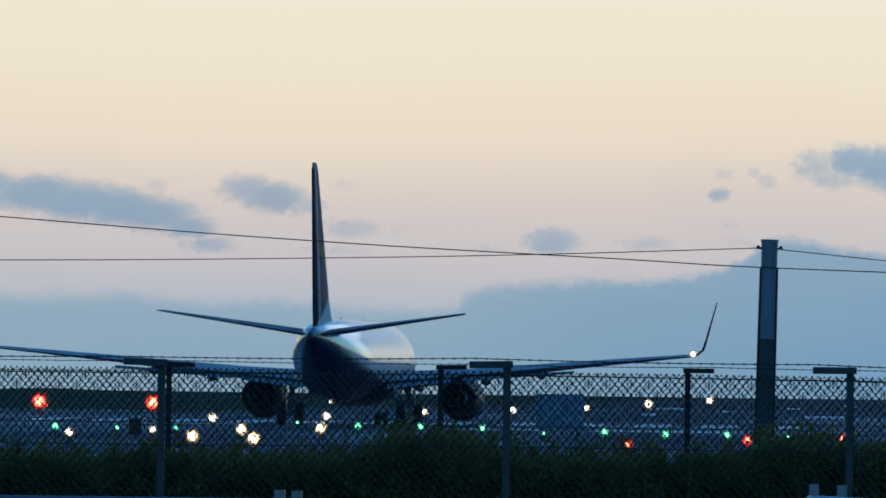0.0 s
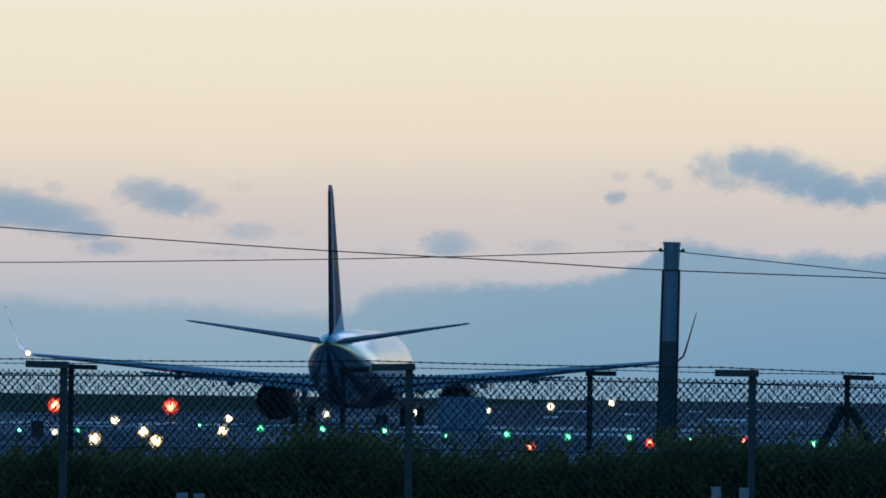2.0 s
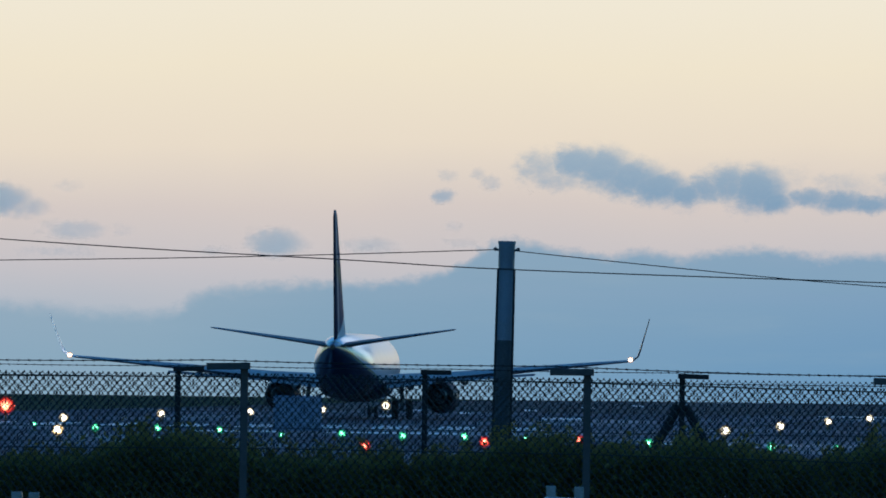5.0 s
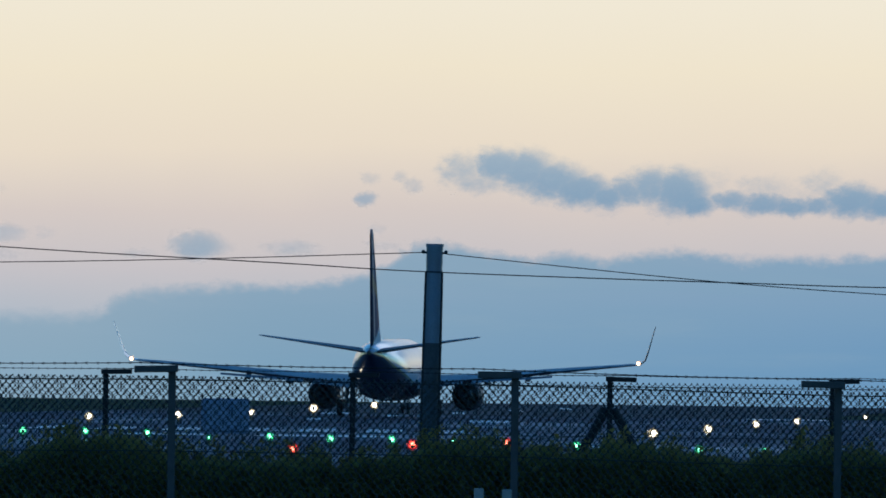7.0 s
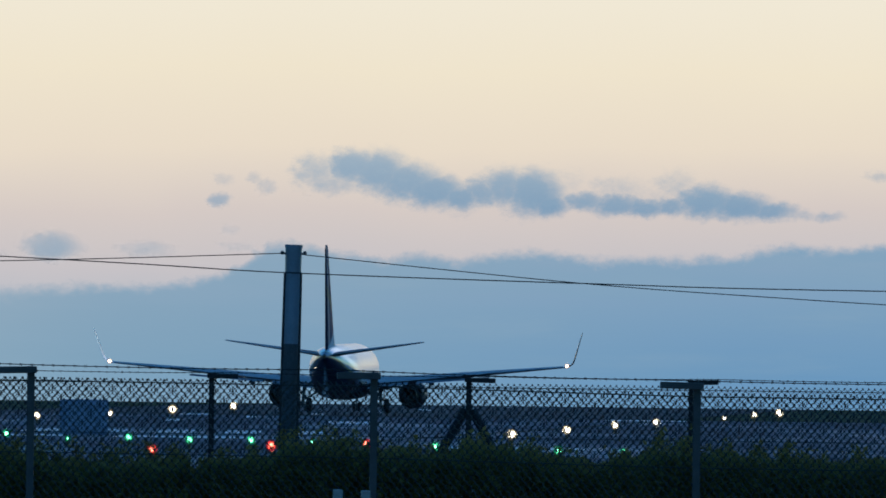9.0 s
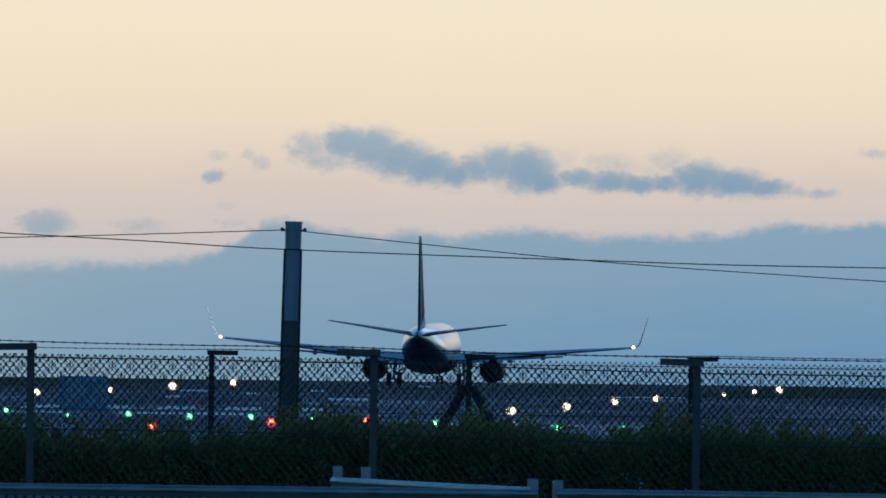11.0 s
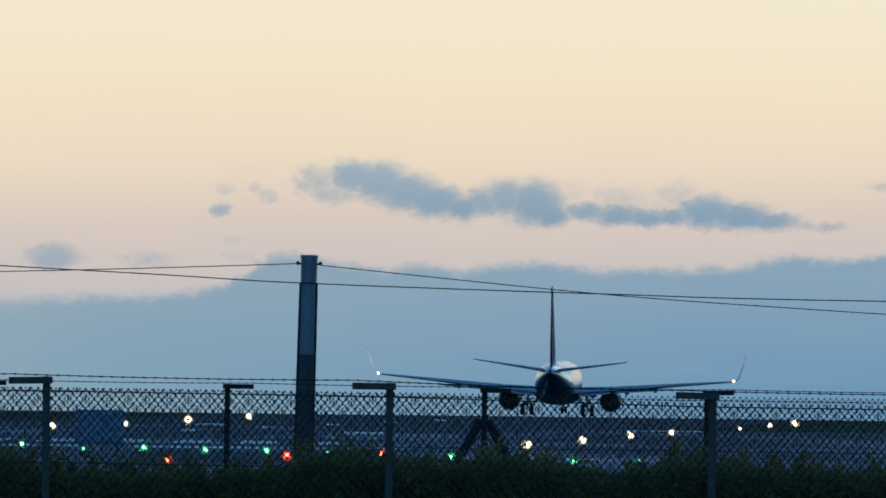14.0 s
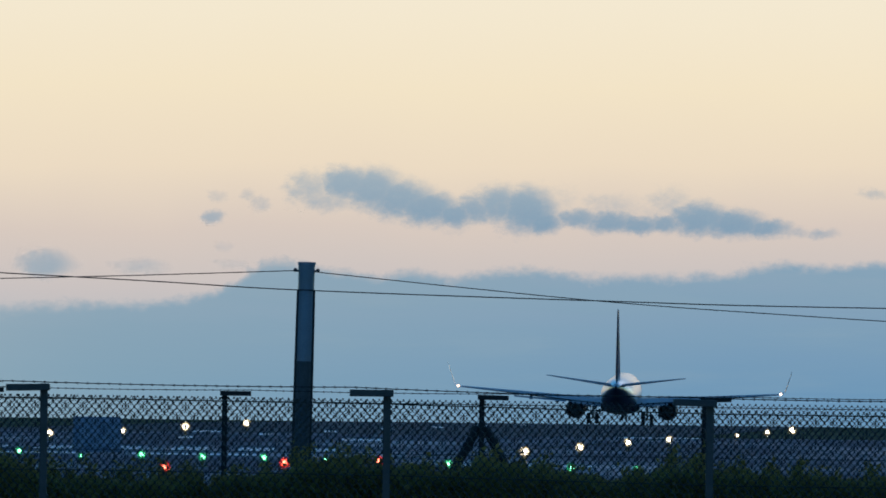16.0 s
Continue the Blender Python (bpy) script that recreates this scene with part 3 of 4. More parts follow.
def cable(points, radius, label):
    bm = bmesh.new()
    pts = [Vector(p) for p in points]
    fine = []
    for i in range(len(pts) - 1):
        p0, p1, p2, p3 = pts[max(i - 1, 0)], pts[i], pts[i + 1], pts[min(i + 2, len(pts) - 1)]
        for q in range(6):
            u = q / 6
            fine.append(0.5 * (2 * p1 + (p2 - p0) * u + (2 * p0 - 5 * p1 + 4 * p2 - p3) * u * u + (3 * p1 - p0 - 3 * p2 + p3) * u ** 3))
    fine.append(pts[-1])
    tube(bm, fine, radius, 6)
    return tagged(part("overhead_cable", bm, CABLE), label, "cable", "overhead cables")


cable([(-24, 190, 4.08), (-12.94, 190, 4.172), (-7.31, 190, 4.275), (-3.7, 190, 4.38), (-0.19, 190, 4.524)], 0.009, "thin black overhead cable tied to the pole")
cable([(0.19, 190, 4.50), (2.6, 190, 4.275), (5.04, 190, 4.065), (7.59, 190, 3.906), (12, 190, 3.7), (22, 190, 3.4)], 0.009, "thin black overhead cable running from the pole")
cable([(-22, 150, 5.2), (-10.22, 150, 4.332), (-5.75, 150, 4.04), (-2.02, 150, 3.867), (0, 150, 3.772), (3.98, 150, 3.678), (7.69, 150, 3.627), (20, 150, 3.6)], 0.0085, "thin black overhead cable passing before the pole")


# ---- hedge ----
HX = (-14, -5.4, -4.1, -3.7, -3.2, -2.8, -2.4, -1.2, -0.5, 0.1, 0.45, 0.8, 1.15, 1.4, 1.7, 2.1, 2.5, 3.2, 3.7, 4.2, 5.0, 14)
HT = (1.44, 1.48, 1.52, 1.68, 1.74, 1.66, 1.5, 1.48, 1.55, 1.68, 1.65, 1.65, 1.67, 1.61, 1.72, 1.69, 1.59, 1.59, 1.66, 1.64, 1.6, 1.55)


def hedge_top(x):
    return np.interp(x, HX, HT) + 0.015 * np.sin(x * 3.1 + 1) + 0.02 * np.sin(x * 7.7) + 0.02 * np.sin(x * 17.3 + 2) - 0.01


def shrub(x0, x1, seed):
    rng = np.random.default_rng(seed)
    root = tagged(new("shrub"), "dense dark green bramble shrub between the fences", "shrub", "hedge shrubs")
    root.location = ((x0 + x1) / 2, 112.5, ground_z(112.5))
    ox, oy, oz = root.location
    stems = bmesh.new()
    tips = []
    for _ in range(int(26 * (x1 - x0))):
        x, y = rng.uniform(x0 - 0.15, x1 + 0.15), rng.uniform(111.3, 113.6)
        top = hedge_top(x) + (rng.uniform(0.04, 0.17) if rng.uniform() < 0.14 else rng.uniform(-0.2, 0.07))
        p0 = Vector((x - ox + rng.normal(0, 0.1), y - oy, ground_z(y) - oz - 0.05))
        p2 = Vector((x - ox, y - oy, top - oz))
        mid = p0.lerp(p2, 0.55) + Vector((rng.normal(0, 0.09), rng.normal(0, 0.1), 0.03))
        tube(stems, [p0, mid, p2], [0.009, 0.006, 0.003], 4)
        tips.append((mid, p2))
    tagged(part("undergrowth", stems, STEM, root), kind="stuff")
    n = int(11500 * (x1 - x0))
    half = n * 7 // 10
    x = rng.uniform(x0 - 0.1, x1 + 0.1, half)
    c1 = np.stack([x - ox, rng.uniform(111.3, 113.6, half) - oy, 0.03 + (hedge_top(x) - oz - 0.05) * np.sqrt(rng.uniform(0, 1, half))], 1)
    pick = rng.integers(len(tips), size=n - half)
    mids, ends = np.array([t[0] for t in tips])[pick], np.array([t[1] for t in tips])[pick]
    u = rng.uniform(0, 1.04, (n - half, 1))
    c2 = mids + (ends - mids) * u + rng.normal(0, 0.04, (n - half, 3))
    c = np.concatenate([c1, c2])
    a = rng.normal(0, 1, (n, 3))
    a /= np.linalg.norm(a, axis=1, keepdims=True)
    b = np.cross(a, rng.normal(0, 1, (n, 3)))
    b /= np.linalg.norm(b, axis=1, keepdims=True) + 1e-6
    ln = 0.018 + 0.034 * rng.uniform(0, 1, (n, 1)) ** 2
    wd = ln * rng.uniform(0.4, 0.6, (n, 1))
    nn = np.cross(a, b) * wd * 0.5
    vs = np.stack([c - a * ln, c + b * wd + nn, c + a * ln, c - b * wd + nn], 1).reshape(-1, 3)
    i = np.arange(n)[:, None] * 4
    fs = np.concatenate([i + np.array([[0, 1, 2]]), i + np.array([[0, 2, 3]])])
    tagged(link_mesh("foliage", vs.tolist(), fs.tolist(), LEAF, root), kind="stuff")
    return root


for i in range(9):
    shrub(-11.0 + i * 2.45, -11.0 + (i + 1) * 2.45, 20 + i)


# ---- road barriers ----
def barrier(points, posts, label):
    """Slim steel road barrier along a plan line: a tube on top of a slotted plate."""
    root = tagged(new("crash_barrier"), label, "crash barrier", "road barriers")
    bm = bmesh.new()
    tube(bm, [(x, y, 1.33) for x, y in points], 0.032, 12)
    part("rail", bm, RAIL_STEEL, root, smooth=True)
    bm = bmesh.new()
    rings = []
    for i, (x, y) in enumerate(points):
        a, b = Vector(points[max(i - 1, 0)]), Vector(points[min(i + 1, len(points) - 1)])
        d = (b - a).normalized()
        nx, ny = -d.y, d.x
        rings.append([(x + nx * q, y + ny * q, 1.33 + w) for q, w in ((0.02, -0.02), (-0.02, -0.02), (-0.025, -0.05), (-0.012, -0.075), (-0.02, -0.1), (0.02, -0.1))])
    loft(bm, rings)
    plate = part("plate", bm, GALV, root)
    bm = bmesh.new()
    for (xa, ya), (xb, yb) in zip(points, points[1:]):
        a, b = Vector((xa, ya, 1.265)), Vector((xb, yb, 1.265))
        n = int((b - a).length / 0.064)
        turn = Matrix.Rotation(math.atan2(yb - ya, xb - xa), 4, "Z")
        for q in range(n):
            p = a.lerp(b, (q + 0.5) / n)
            m = Matrix.Translation(p) @ turn @ Matrix.Translation((0, -0.028, 0)) @ Matrix.Rotation(radians(-35), 4, "X") @ Matrix.Diagonal((0.044, 0.008, 0.03, 1))
            bmesh.ops.create_cube(bm, size=1.0, matrix=m)
    tagged(part("slot_tab", bm, RAIL_STEEL, plate), kind="stuff")
    for x, y, top in posts:
        bm = bmesh.new()
        box(bm, x, y + 0.06, (top + 0.5) / 2, 0.075, 0.10, top - 0.5, None, 0.006)
        part("post", bm, RAIL_STEEL, root)
    return root


barrier([(-12, 79.6), (-6, 79.6), (-2, 79.6), (1.74, 79.7)], [(-5.9, 79.7, 1.42), (-3.44, 79.7, 1.42), (-3.32, 79.7, 1.415), (-8.5, 79.7, 1.42)],
        "straight slim galvanised road barrier")
barrier([(0.33, 87.1), (1.0, 84.0), (1.74, 81.1)], [(0.36, 87.1, 1.445), (0.575, 87.0, 1.44), (1.74, 81.2, 1.42)],
        "short galvanised barrier running back to the fence")
barrier([(1.9, 80.3), (3.0, 79.9), (4.3, 79.4), (9.0, 77.8)], [(1.9, 80.4, 1.42), (4.9, 79.3, 1.42), (7.6, 78.4, 1.42)],
        "galvanised road barrier beside the gap")


# ---- airfield lamps ----
WHITE_TONE = ((1.0, 0.95, 0.84), (1.0, 0.8, 0.42), 9.0, 0.14)
WARM_TONE = ((1.0, 0.92, 0.7), (1.0, 0.64, 0.22), 12.0, 0.2)
GREEN_TONE = ((0.22, 1.0, 0.58), (0.0, 1.0, 0.34), 5.0, 0.16)
RED_TONE = ((1.0, 0.16, 0.1), (1.0, 0.02, 0.015), 6.0, 0.25)


def globe(parent, x, y, z, radius, halo_mat, name="lens"):
    bm = bmesh.new()
    bmesh.ops.create_uvsphere(bm, u_segments=18, v_segments=12, radius=radius)
    bmesh.ops.transform(bm, matrix=pose(x, y, z), verts=bm.verts)
    return part(name, bm, halo_mat, parent, smooth=True)


def lamp_kind(size, tone, label, stem=0.13):
    root = tagged(new("airfield_lamp"), label, "airfield lamp", "airfield lamps")
    bm = bmesh.new()
    lathe(bm, [(0, 0.16), (0.03, 0.16), (0.05, 0.05), (stem, 0.05), (stem + 0.02, 0.11), (stem + 0.07, 0.1)], "z", (0, 0, 0), 12)
    part("base", bm, LAMP_BODY, root, smooth=True)
    z = stem + 0.05 + size
    globe(root, 0, 0, z, size, lamp_halo("lamp_halo", tone[0], tone[1], size, z, tone[2], tone[3]))
    return root


def lamps(kind, places):
    first = True
    for x, y in places:
        m = pose(x, y, ground_z(y) + 0.03)
        if first:
            kind.matrix_basis = m
            first = False
        else:
            copy_thing(kind, m)


lamps(lamp_kind(0.20, GREEN_TONE, "lit green runway threshold lamp"),
      [(-17.06, 470.4), (-14.52, 472.0), (-11.74, 464.8), (-6.45, 446.9), (-3.95, 436.7), (-1.58, 437.7), (5.22, 411.0), (9.38, 397.5), (-27.84, 441.3)])
lamps(lamp_kind(0.13, GREEN_TONE, "small dim green runway lamp"),
      [(-8.84, 446.4), (0.82, 443.3), (7.65, 417.0), (12.00, 409.5), (-25.96, 450.5), (-23.67, 451.5), (-21.04, 504.9)])
lamps(lamp_kind(0.23, RED_TONE, "lit red stop lamp beside the taxiway"), [(-4.63, 373.5), (-0.72, 401.5), (2.74, 418.0)])
lamps(lamp_kind(0.27, WHITE_TONE, "bright white runway edge lamp"),
      [(-18.58, 609.7), (-14.67, 650.0), (-11.23, 696.2), (9.59, 493.0), (13.23, 543.7), (17.51, 612.7), (21.30, 660.9), (32.79, 802.2), (-25.16, 511.5), (-21.23, 543.2)])
lamps(lamp_kind(0.37, WHITE_TONE, "large bright white runway lamp"), [(-7.90, 746.5), (-4.33, 836.4), (35.70, 827.9)])
lamps(lamp_kind(0.19, WHITE_TONE, "small white runway edge lamp"), [(29.21, 764.1), (-23.51, 431.6), (-25.15, 406.5)])
lamps(lamp_kind(0.27, WARM_TONE, "bright warm white approach lamp"), [(-19.43, 381.5), (-19.80, 424.9), (-17.00, 373.5), (-17.39, 439.2)])


def beacon():
    root = tagged(new("warning_beacon"), "bright red warning lamp on a short post", "warning lamp", "red warning lamps")
    bm = bmesh.new()
    lathe(bm, [(0, 0.14), (0.04, 0.14), (0.06, 0.05), (0.38, 0.05), (0.4, 0.12), (0.43, 0.13)], "z", (0, 0, 0), 10)
    part("stand", bm, LAMP_BODY, root, smooth=True)
    globe(root, 0, 0, 0.82, 0.55, lamp_halo("beacon_halo", (1.0, 0.22, 0.12), (1.0, 0.02, 0.012), 0.55, 0.82, 7.0, 0.2))
    return root


bc = beacon()
for i, (x, y) in enumerate([(-39.01, 604.6), (-32.93, 604.6), (-26.73, 604.6)]):
    m = pose(x, y, ground_z(y) - 0.0)
    if i:
        copy_thing(bc, m)
    else:
        bc.matrix_basis = m


def sign_board():
    root = tagged(new("airfield_sign"), "blue-grey airfield sign board on two legs, seen from behind", "sign")
    bm = bmesh.new()
    box(bm, 0, 0, 1.13, 1.95, 0.12, 1.42, None, 0.03)
    board = part("panel", bm, SIGN_BLUE, root)
    for z in (0.67, 1.13, 1.6):
        bm = bmesh.new()
        box(bm, 0, -0.075, z, 1.8, 0.03, 0.06, None, 0.006)
        part("stiffener", bm, SIGN_BLUE, board)
    for x in (-0.7, 0.7):
        bm = bmesh.new()
        box(bm, x, 0.0, 0.21, 0.08, 0.08, 0.46, None, 0.008)
        part("leg", bm, GALV, root)
    root.matrix_basis = pose(-8.37, 455, ground_z(455) + 0.03, 0, 0, 3)


sign_board()


def marker_box():
    root = tagged(new("marker_box"), "small dark red equipment box on the airfield", "equipment box")
    bm = bmesh.new()
    box(bm, 0, 0, 0.31, 0.5, 0.4, 0.6, None, 0.03)
    body = part("body", bm, DARK_RED, root)
    bm = bmesh.new()
    box(bm, 0, 0, 0.63, 0.56, 0.46, 0.05, None, 0.012)
    part("lid", bm, DARK_RED, body)
    root.matrix_basis = pose(-25.5, 455, ground_z(455) + 0.03, 0, 0, 8)


marker_box()


# ---- airliner ----
ST = 38.7


def foil(le, chord, spanpos, up, thick, n=14):
    """Ring of an aerofoil: le station and the point on the span; up: thickness direction."""
    ring = []
    o = Vector((spanpos[0], 0, spanpos[1]))
    u = Vector((up[0], 0, up[1])).normalized()
    for i in range(2 * n):
        w = math.pi * i / n
        c = 0.5 * (1 - math.cos(w))
        th = 5 * thick * (0.2969 * math.sqrt(c) - 0.126 * c - 0.3516 * c * c + 0.2843 * c ** 3 - 0.1036 * c ** 4)
        s = 1.0 if i < n else -0.8
        ring.append(o + Vector((0, ST - (le + c * chord), 0)) + u * (th * s * chord))
    return ring


def airliner():
    root = tagged(new("airliner"), "white and navy twin-engine airliner rolling along the runway", "airplane")
    # hull
    sec = [(0.0, 3.2, 0.03, 0.03), (0.35, 3.2, 0.42, 0.42), (1.0, 3.26, 0.8, 0.8), (2.0, 3.35, 1.17, 1.2), (3.2, 3.44, 1.47, 1.5), (5.0, 3.53, 1.76, 1.8), (7.0, 3.57, 1.88, 1.96),
           (12.0, 3.57, 1.88, 1.96), (18.0, 3.57, 1.88, 1.96), (24.5, 3.57, 1.88, 1.96), (27.0, 3.6, 1.86, 1.92), (29.0, 3.7, 1.79, 1.8), (31.0, 3.86, 1.6, 1.6), (33.0, 4.07, 1.33, 1.33),
           (35.0, 4.32, 0.98, 1.0), (36.5, 4.5, 0.68, 0.72), (37.6, 4.62, 0.42, 0.46), (38.2, 4.67, 0.26, 0.28), (38.5, 4.69, 0.15, 0.16)]
    bm = bmesh.new()
    n = 36
    loft(bm, [[(rw * math.cos(2 * math.pi * i / n), ST - st, zc + rh * math.sin(2 * math.pi * i / n)) for i in range(n)] for st, zc, rw, rh in sec])
    hull = part("fuselage", bm, HULL, root, smooth=True)
    # belly fairing
    bm = bmesh.new()
    fair = [(11.5, 2.4, 0.3, 0.3), (13.0, 2.3, 1.5, 0.75), (15.0, 2.25, 2.05, 0.85), (19.5, 2.25, 2.1, 0.85), (21.5, 2.3, 1.7, 0.75), (23.5, 2.4, 0.4, 0.4)]
    loft(bm, [[(rw * math.cos(2 * math.pi * i / 24), ST - st, zc + rh * math.sin(2 * math.pi * i / 24)) for i in range(24)] for st, zc, rw, rh in fair])
    part("belly_fairing", bm, HULL, root, smooth=True)
    # tail cone outlet and roof aerials
    bm = bmesh.new()
    lathe(bm, [(0.0, 0.13), (-0.14, 0.12)], "y", (0, ST - 38.45, 4.66), 12)
    part("exhaust_outlet", bm, HOT_METAL, hull)
    for st in (13.5, 24.0):
        bm = bmesh.new()
        loft(bm, [foil(st, 0.45, (0, 5.5), (1, 0), 0.1, 5), foil(st + 0.25, 0.2, (0, 5.64), (1, 0), 0.1, 5)])
        part("aerial", bm, WING_GREY, hull)
    for s in (-1, 1):
        side = "wing"
        bm = bmesh.new()
        secs = [foil(13.0, 8.3, (s * 1.2, 2.55), (0, 1), 0.13), foil(15.3, 5.9, (s * 5.2, 2.9), (0, 1), 0.12), foil(18.9, 3.55, (s * 11.0, 3.5), (0, 1), 0.11), foil(22.3, 1.75, (s * 16.5, 4.0), (0, 1), 0.10)]
        loft(bm, secs)
        wing = part(side, bm, WING_GREY, root, smooth=True)
        bm = bmesh.new()
        loft(bm, [foil(22.3, 1.72, (s * 16.5, 4.0), (0, 1), 0.1), foil(22.6, 1.6, (s * 16.9, 4.08), (-s * 0.35, 1), 0.1), foil(22.95, 1.45, (s * 17.2, 4.32), (-s * 0.9, 0.6), 0.1),
                  foil(23.3, 1.25, (s * 17.36, 4.75), (-s, 0.28), 0.09), foil(24.7, 0.6, (s * 17.93, 6.55), (-s, 0.28), 0.08)])
        tip = part("winglet", bm, WINGLET_WHITE, wing, "blended winglet, navy outside and white inside", smooth=True)
        tip.data.materials.append(NACELLE)
        for fc in tip.data.polygons:
            fc.material_index = 1 if s * fc.normal.x > 0 else 0
        # flaps let down a little
        for (xa, lea, ca, za, xb, leb, cb, zb) in ((2.0, 20.9, 1.5, 2.5, 5.0, 20.9, 1.15, 2.78), (5.6, 20.95, 1.1, 2.84, 11.0, 22.25, 0.75, 3.42)):
            bm = bmesh.new()
            r1, r2 = foil(lea, ca, (s * xa, za), (0, 1), 0.1, 8), foil(leb, cb, (s * xb, zb), (0, 1), 0.1, 8)
            loft(bm, [r1, r2])
            piv = Matrix.Translation((0, ST - lea, za)) @ Matrix.Rotation(radians(9), 4, "X") @ Matrix.Translation((0, -(ST - lea), -za))
            bmesh.ops.transform(bm, matrix=piv, verts=bm.verts)
            part("flap", bm, WING_GREY, wing, smooth=True)
        for fx, fz, fst in ((3.4, 2.35, 20.0), (6.6, 2.7, 19.6), (9.3, 3.0, 20.4)):
            bm = bmesh.new()
            prof = [(0, 0.02), (-0.5, 0.16), (-1.3, 0.22), (-2.2, 0.17), (-3.0, 0.03)]
            lathe(bm, prof, "y", (s * fx, ST - fst + 0.9, fz), 10)
            part("flap_fairing", bm, WING_GREY, wing, smooth=True)
        lamp = globe(wing, s * 16.78, ST - 24.25, 4.1, 0.2, lamp_halo("tip_lamp_halo", (1.0, 0.9, 0.72), (1.0, 0.5, 0.25), 0.2, 4.1, 9.0, 0.35, (s * 16.78, 0)), "tip_lamp")
        tagged(lamp, "lit white wingtip lamp")
        # engine
        bm = bmesh.new()
        ex, ez = s * 4.83, 1.8
        prof = [(0.05, 0.78), (0.0, 0.88), (-0.25, 0.98), (-0.9, 1.05), (-2.0, 1.05), (-3.1, 0.97), (-3.75, 0.86), (-3.76, 0.82), (-3.0, 0.8)]
        lathe(bm, prof, "y", (ex, ST - 11.7, ez), 32, False)
        nac = part("engine", bm, NACELLE, root, "navy engine nacelle", smooth=True)
        bm = bmesh.new()
        lathe(bm, [(0.0, 0.79), (-0.02, 0.1)], "y", (ex, ST - 12.3, ez), 24)
        part("fan", bm, BLACK, nac)
        bm = bmesh.new()
        lathe(bm, [(0.0, 0.81), (-0.02, 0.6), (-0.9, 0.56), (-1.75, 0.44), (-1.76, 0.40), (-1.3, 0.38)], "y", (ex, ST - 14.7, ez), 28)
        part("core_nozzle", bm, HOT_METAL, nac, smooth=True)
        bm = bmesh.new()
        lathe(bm, [(0.0, 0.3), (-0.5, 0.24), (-1.0, 0.04)], "y", (ex, ST - 16.0, ez), 16)
        part("exhaust_plug", bm, HOT_METAL, nac, smooth=True)
        bm = bmesh.new()
        loft(bm, [foil(12.8, 5.2, (ex, ez + 0.75), (1, 0), 0.07, 8), foil(14.2, 5.2, (ex, 2.9), (1, 0), 0.07, 8)])
        part("pylon", bm, WING_GREY, nac, smooth=True)
        # tailplane
        bm = bmesh.new()
        loft(bm, [foil(33.4, 4.1, (s * 0.3, 4.78), (0, 1), 0.09), foil(34.3, 3.5, (s * 1.6, 4.98), (0, 1), 0.09), foil(37.35, 1.35, (s * 7.0, 5.76), (0, 1), 0.08), foil(37.75, 0.9, (s * 7.175, 5.78), (0, 1), 0.06)])
        part("tailplane", bm, TAIL_GREY, root, smooth=True)
        # main gear
        bm = bmesh.new()
        tube(bm, [(s * 2.86, ST - 19.6, 0.98), (s * 2.86, ST - 19.6, 1.6), (s * 2.75, ST - 19.5, 2.6)], [0.09, 0.13, 0.15], 10)
        tube(bm, [(s * 2.84, ST - 19.6, 1.4), (s * 1.6, ST - 19.6, 2.1)], 0.07, 8)
        tube(bm, [(s * 2.86 - 0.5, ST - 19.6, 0.965), (s * 2.86 + 0.5, ST - 19.6, 0.965)], 0.07, 8)
        leg = part("main_gear_leg", bm, GEAR, root, smooth=True)
        bm = bmesh.new()
        box(bm, s * 3.1, ST - 19.55, 1.85, 0.05, 0.75, 1.0, None, 0.01)
        part("gear_door", bm, HULL, leg)
        for w in (-0.43, 0.43):
            wheel((s * 2.86 + w, ST - 19.6, 0.965), 0.565, 0.36, leg)
    # fin
    bm = bmesh.new()
    loft(bm, [foil(27.0, 9.8, (0, 5.0), (1, 0), 0.03), foil(30.4, 6.6, (0, 5.55), (1, 0), 0.085), foil(31.6, 5.75, (0, 6.4), (1, 0), 0.09), foil(36.5, 2.25, (0, 12.42), (1, 0), 0.09), foil(36.95, 1.6, (0, 12.72), (1, 0), 0.06)])
    fin = part("fin", bm, FIN, root, smooth=True)
    bm = bmesh.new()
    loft(bm, [foil(35.6, 1.9, (0, 5.1), (1, 0), 0.11), foil(38.05, 0.85, (0, 12.4), (1, 0), 0.11)])
    part("rudder", bm, RUDDER, fin, "dark navy rudder", smooth=True)
    # nose gear
    bm = bmesh.new()
    tube(bm, [(0, ST - 4.0, 0.75), (0, ST - 4.0, 2.0)], 0.08, 10)
    tube(bm, [(-0.25, ST - 4.0, 0.75), (0.25, ST - 4.0, 0.75)], 0.05, 8)
    leg = part("nose_gear_leg", bm, GEAR, root, smooth=True)
    for w in (-0.2, 0.2):
        wheel((w, ST - 4.0, 0.75), 0.35, 0.2, leg)
    return root


def wheel(c, r, w, parent):
    bm = bmesh.new()
    lathe(bm, [(-w / 2, r * 0.55), (-w / 2, r * 0.86), (-w * 0.32, r), (w * 0.32, r), (w / 2, r * 0.86), (w / 2, r * 0.55)], "x", c, 24)
    part("tyre", bm, RUBBER, parent, smooth=True)
    bm = bmesh.new()
    lathe(bm, [(-w * 0.42, 0.06), (-w * 0.45, r * 0.54), (w * 0.45, r * 0.54), (w * 0.42, 0.06)], "x", c, 18)
    part("rim", bm, GEAR, parent, smooth=True)


plane = airliner()


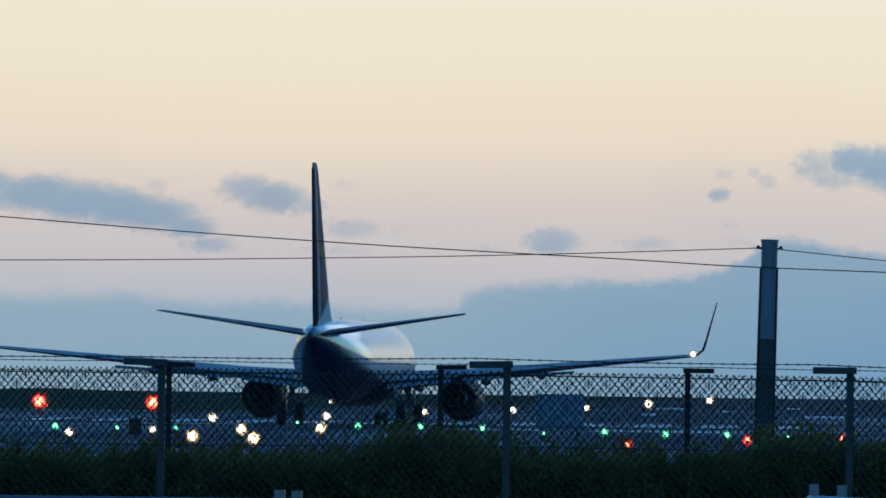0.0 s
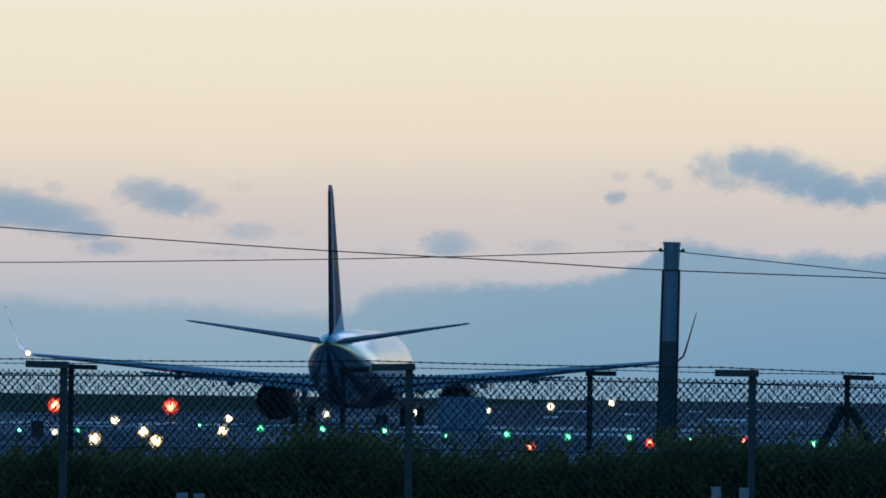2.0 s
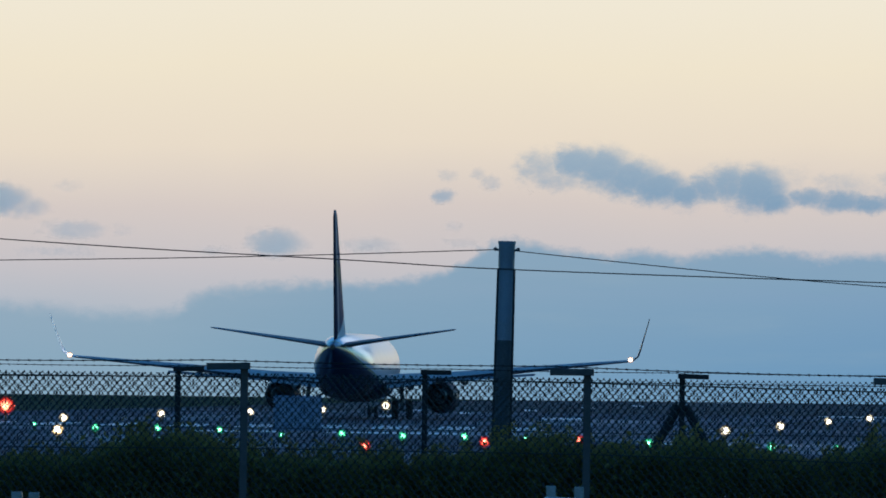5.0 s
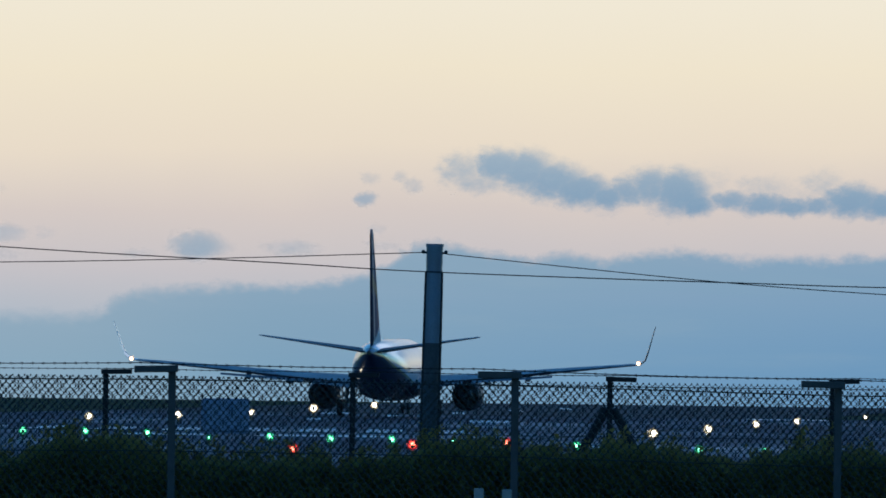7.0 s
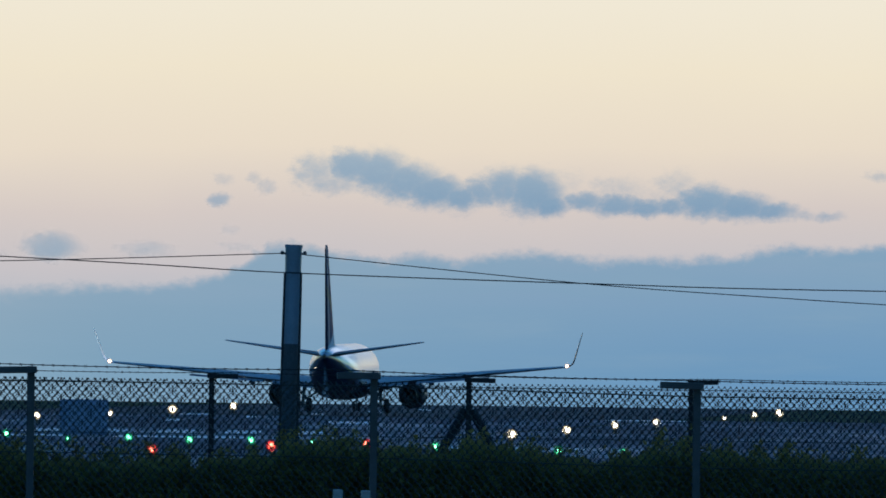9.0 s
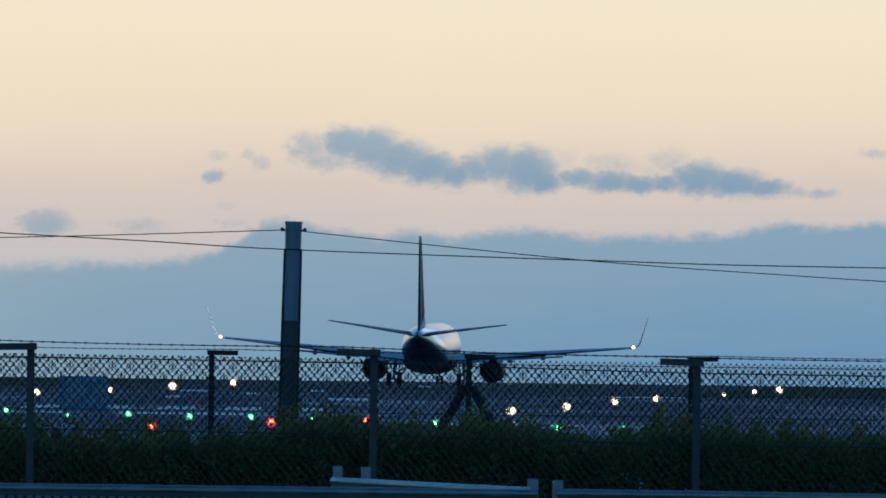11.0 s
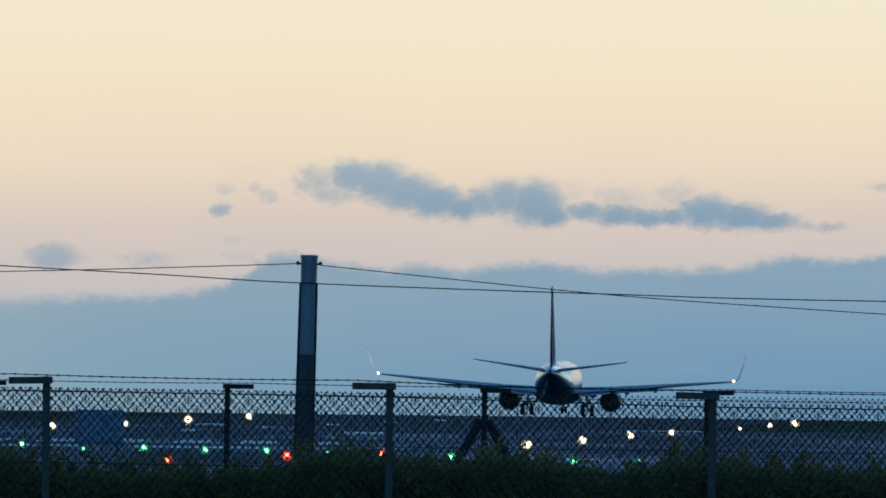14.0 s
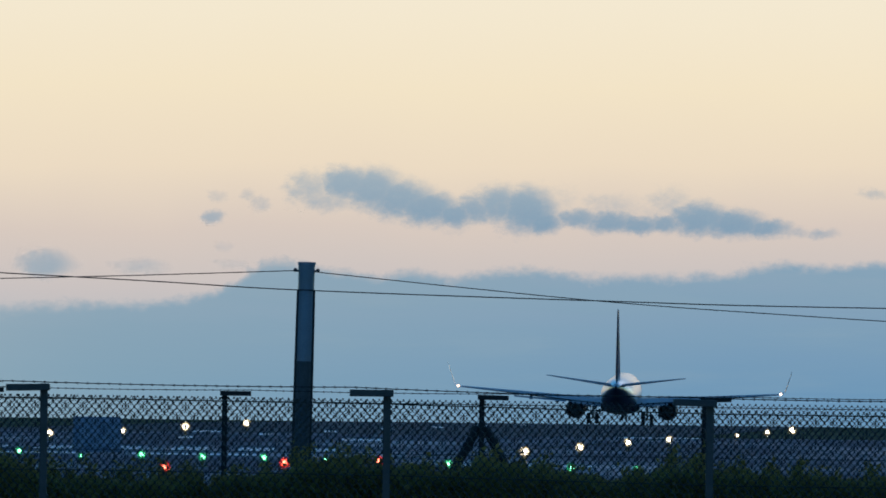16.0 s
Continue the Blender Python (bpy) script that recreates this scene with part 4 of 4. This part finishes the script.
# ---- movement ----
def motions():
    # seconds, place of the tail in metres, pitch, bank and heading in degrees
    roll_out = (
        (0.0, -21.24, 522.5, -0.377, 0.0, 0.05, -3.60), (0.5, -20.28, 533.5, -0.380, 0.0, 0.03, -3.50), (1.0, -19.38, 545.1, -0.377, -0.02, 0.02, -3.40),
        (1.5, -18.48, 557.3, -0.404, -0.09, -0.00, -3.30), (2.0, -17.38, 570.2, -0.387, -0.05, -0.08, -3.21), (2.5, -16.17, 583.7, -0.348, 0.02, -0.16, -3.19),
        (3.0, -14.93, 597.8, -0.318, 0.02, -0.18, -3.11), (3.5, -13.74, 612.5, -0.277, 0.02, -0.21, -3.05), (4.0, -12.63, 627.8, -0.259, 0.03, -0.22, -3.12),
        (4.8, -10.67, 653.6, -0.215, 0.12, -0.20, -3.22), (5.6, -8.47, 680.8, -0.173, 0.29, -0.13, -3.44), (6.5, -5.77, 713.3, -0.116, 0.41, -0.09, -3.69),
        (7.0, -4.20, 732.1, -0.072, 0.48, -0.11, -3.82), (7.5, -2.67, 751.5, -0.043, 0.45, -0.12, -3.92), (8.0, -1.13, 771.4, 0.001, 0.45, -0.16, -4.03),
        (8.5, 0.46, 791.9, 0.044, 0.40, -0.11, -4.18), (9.0, 2.25, 813.0, 0.103, 0.49, -0.06, -4.26), (9.8, 5.12, 847.8, 0.154, 0.59, 0.20, -4.24),
        (10.7, 8.64, 888.5, 0.195, 0.75, 0.67, -3.97), (11.5, 11.89, 926.1, 0.291, 0.75, 0.87, -3.81), (12.0, 13.93, 950.3, 0.376, 0.73, 0.89, -3.76),
        (12.5, 15.97, 975.0, 0.478, 0.61, 0.87, -3.77), (13.0, 18.08, 1000.2, 0.567, 0.55, 0.82, -3.70), (13.5, 20.24, 1025.9, 0.599, 0.60, 0.71, -3.63),
        (14.0, 22.42, 1052.0, 0.567, 0.79, 0.61, -3.59), (14.5, 24.74, 1078.7, 0.515, 1.00, 0.64, -3.51), (15.0, 27.08, 1105.8, 0.402, 1.17, 0.73, -3.41),
        (15.5, 29.45, 1133.4, 0.273, 1.33, 0.80, -3.28), (16.0, 31.80, 1161.4, 0.151, 1.50, 0.84, -3.17),
    )
    rows = [(t, pose(x, y, z, pitch, bank_angle, heading)) for t, x, y, z, pitch, bank_angle, heading in roll_out]
    walk(plane, rows)
    for c in CLOUDS:
        walk(c, [(0.0, pose(8.0, 0, 0)), (16.0, pose(-10.26, 0, 0))])


motions()
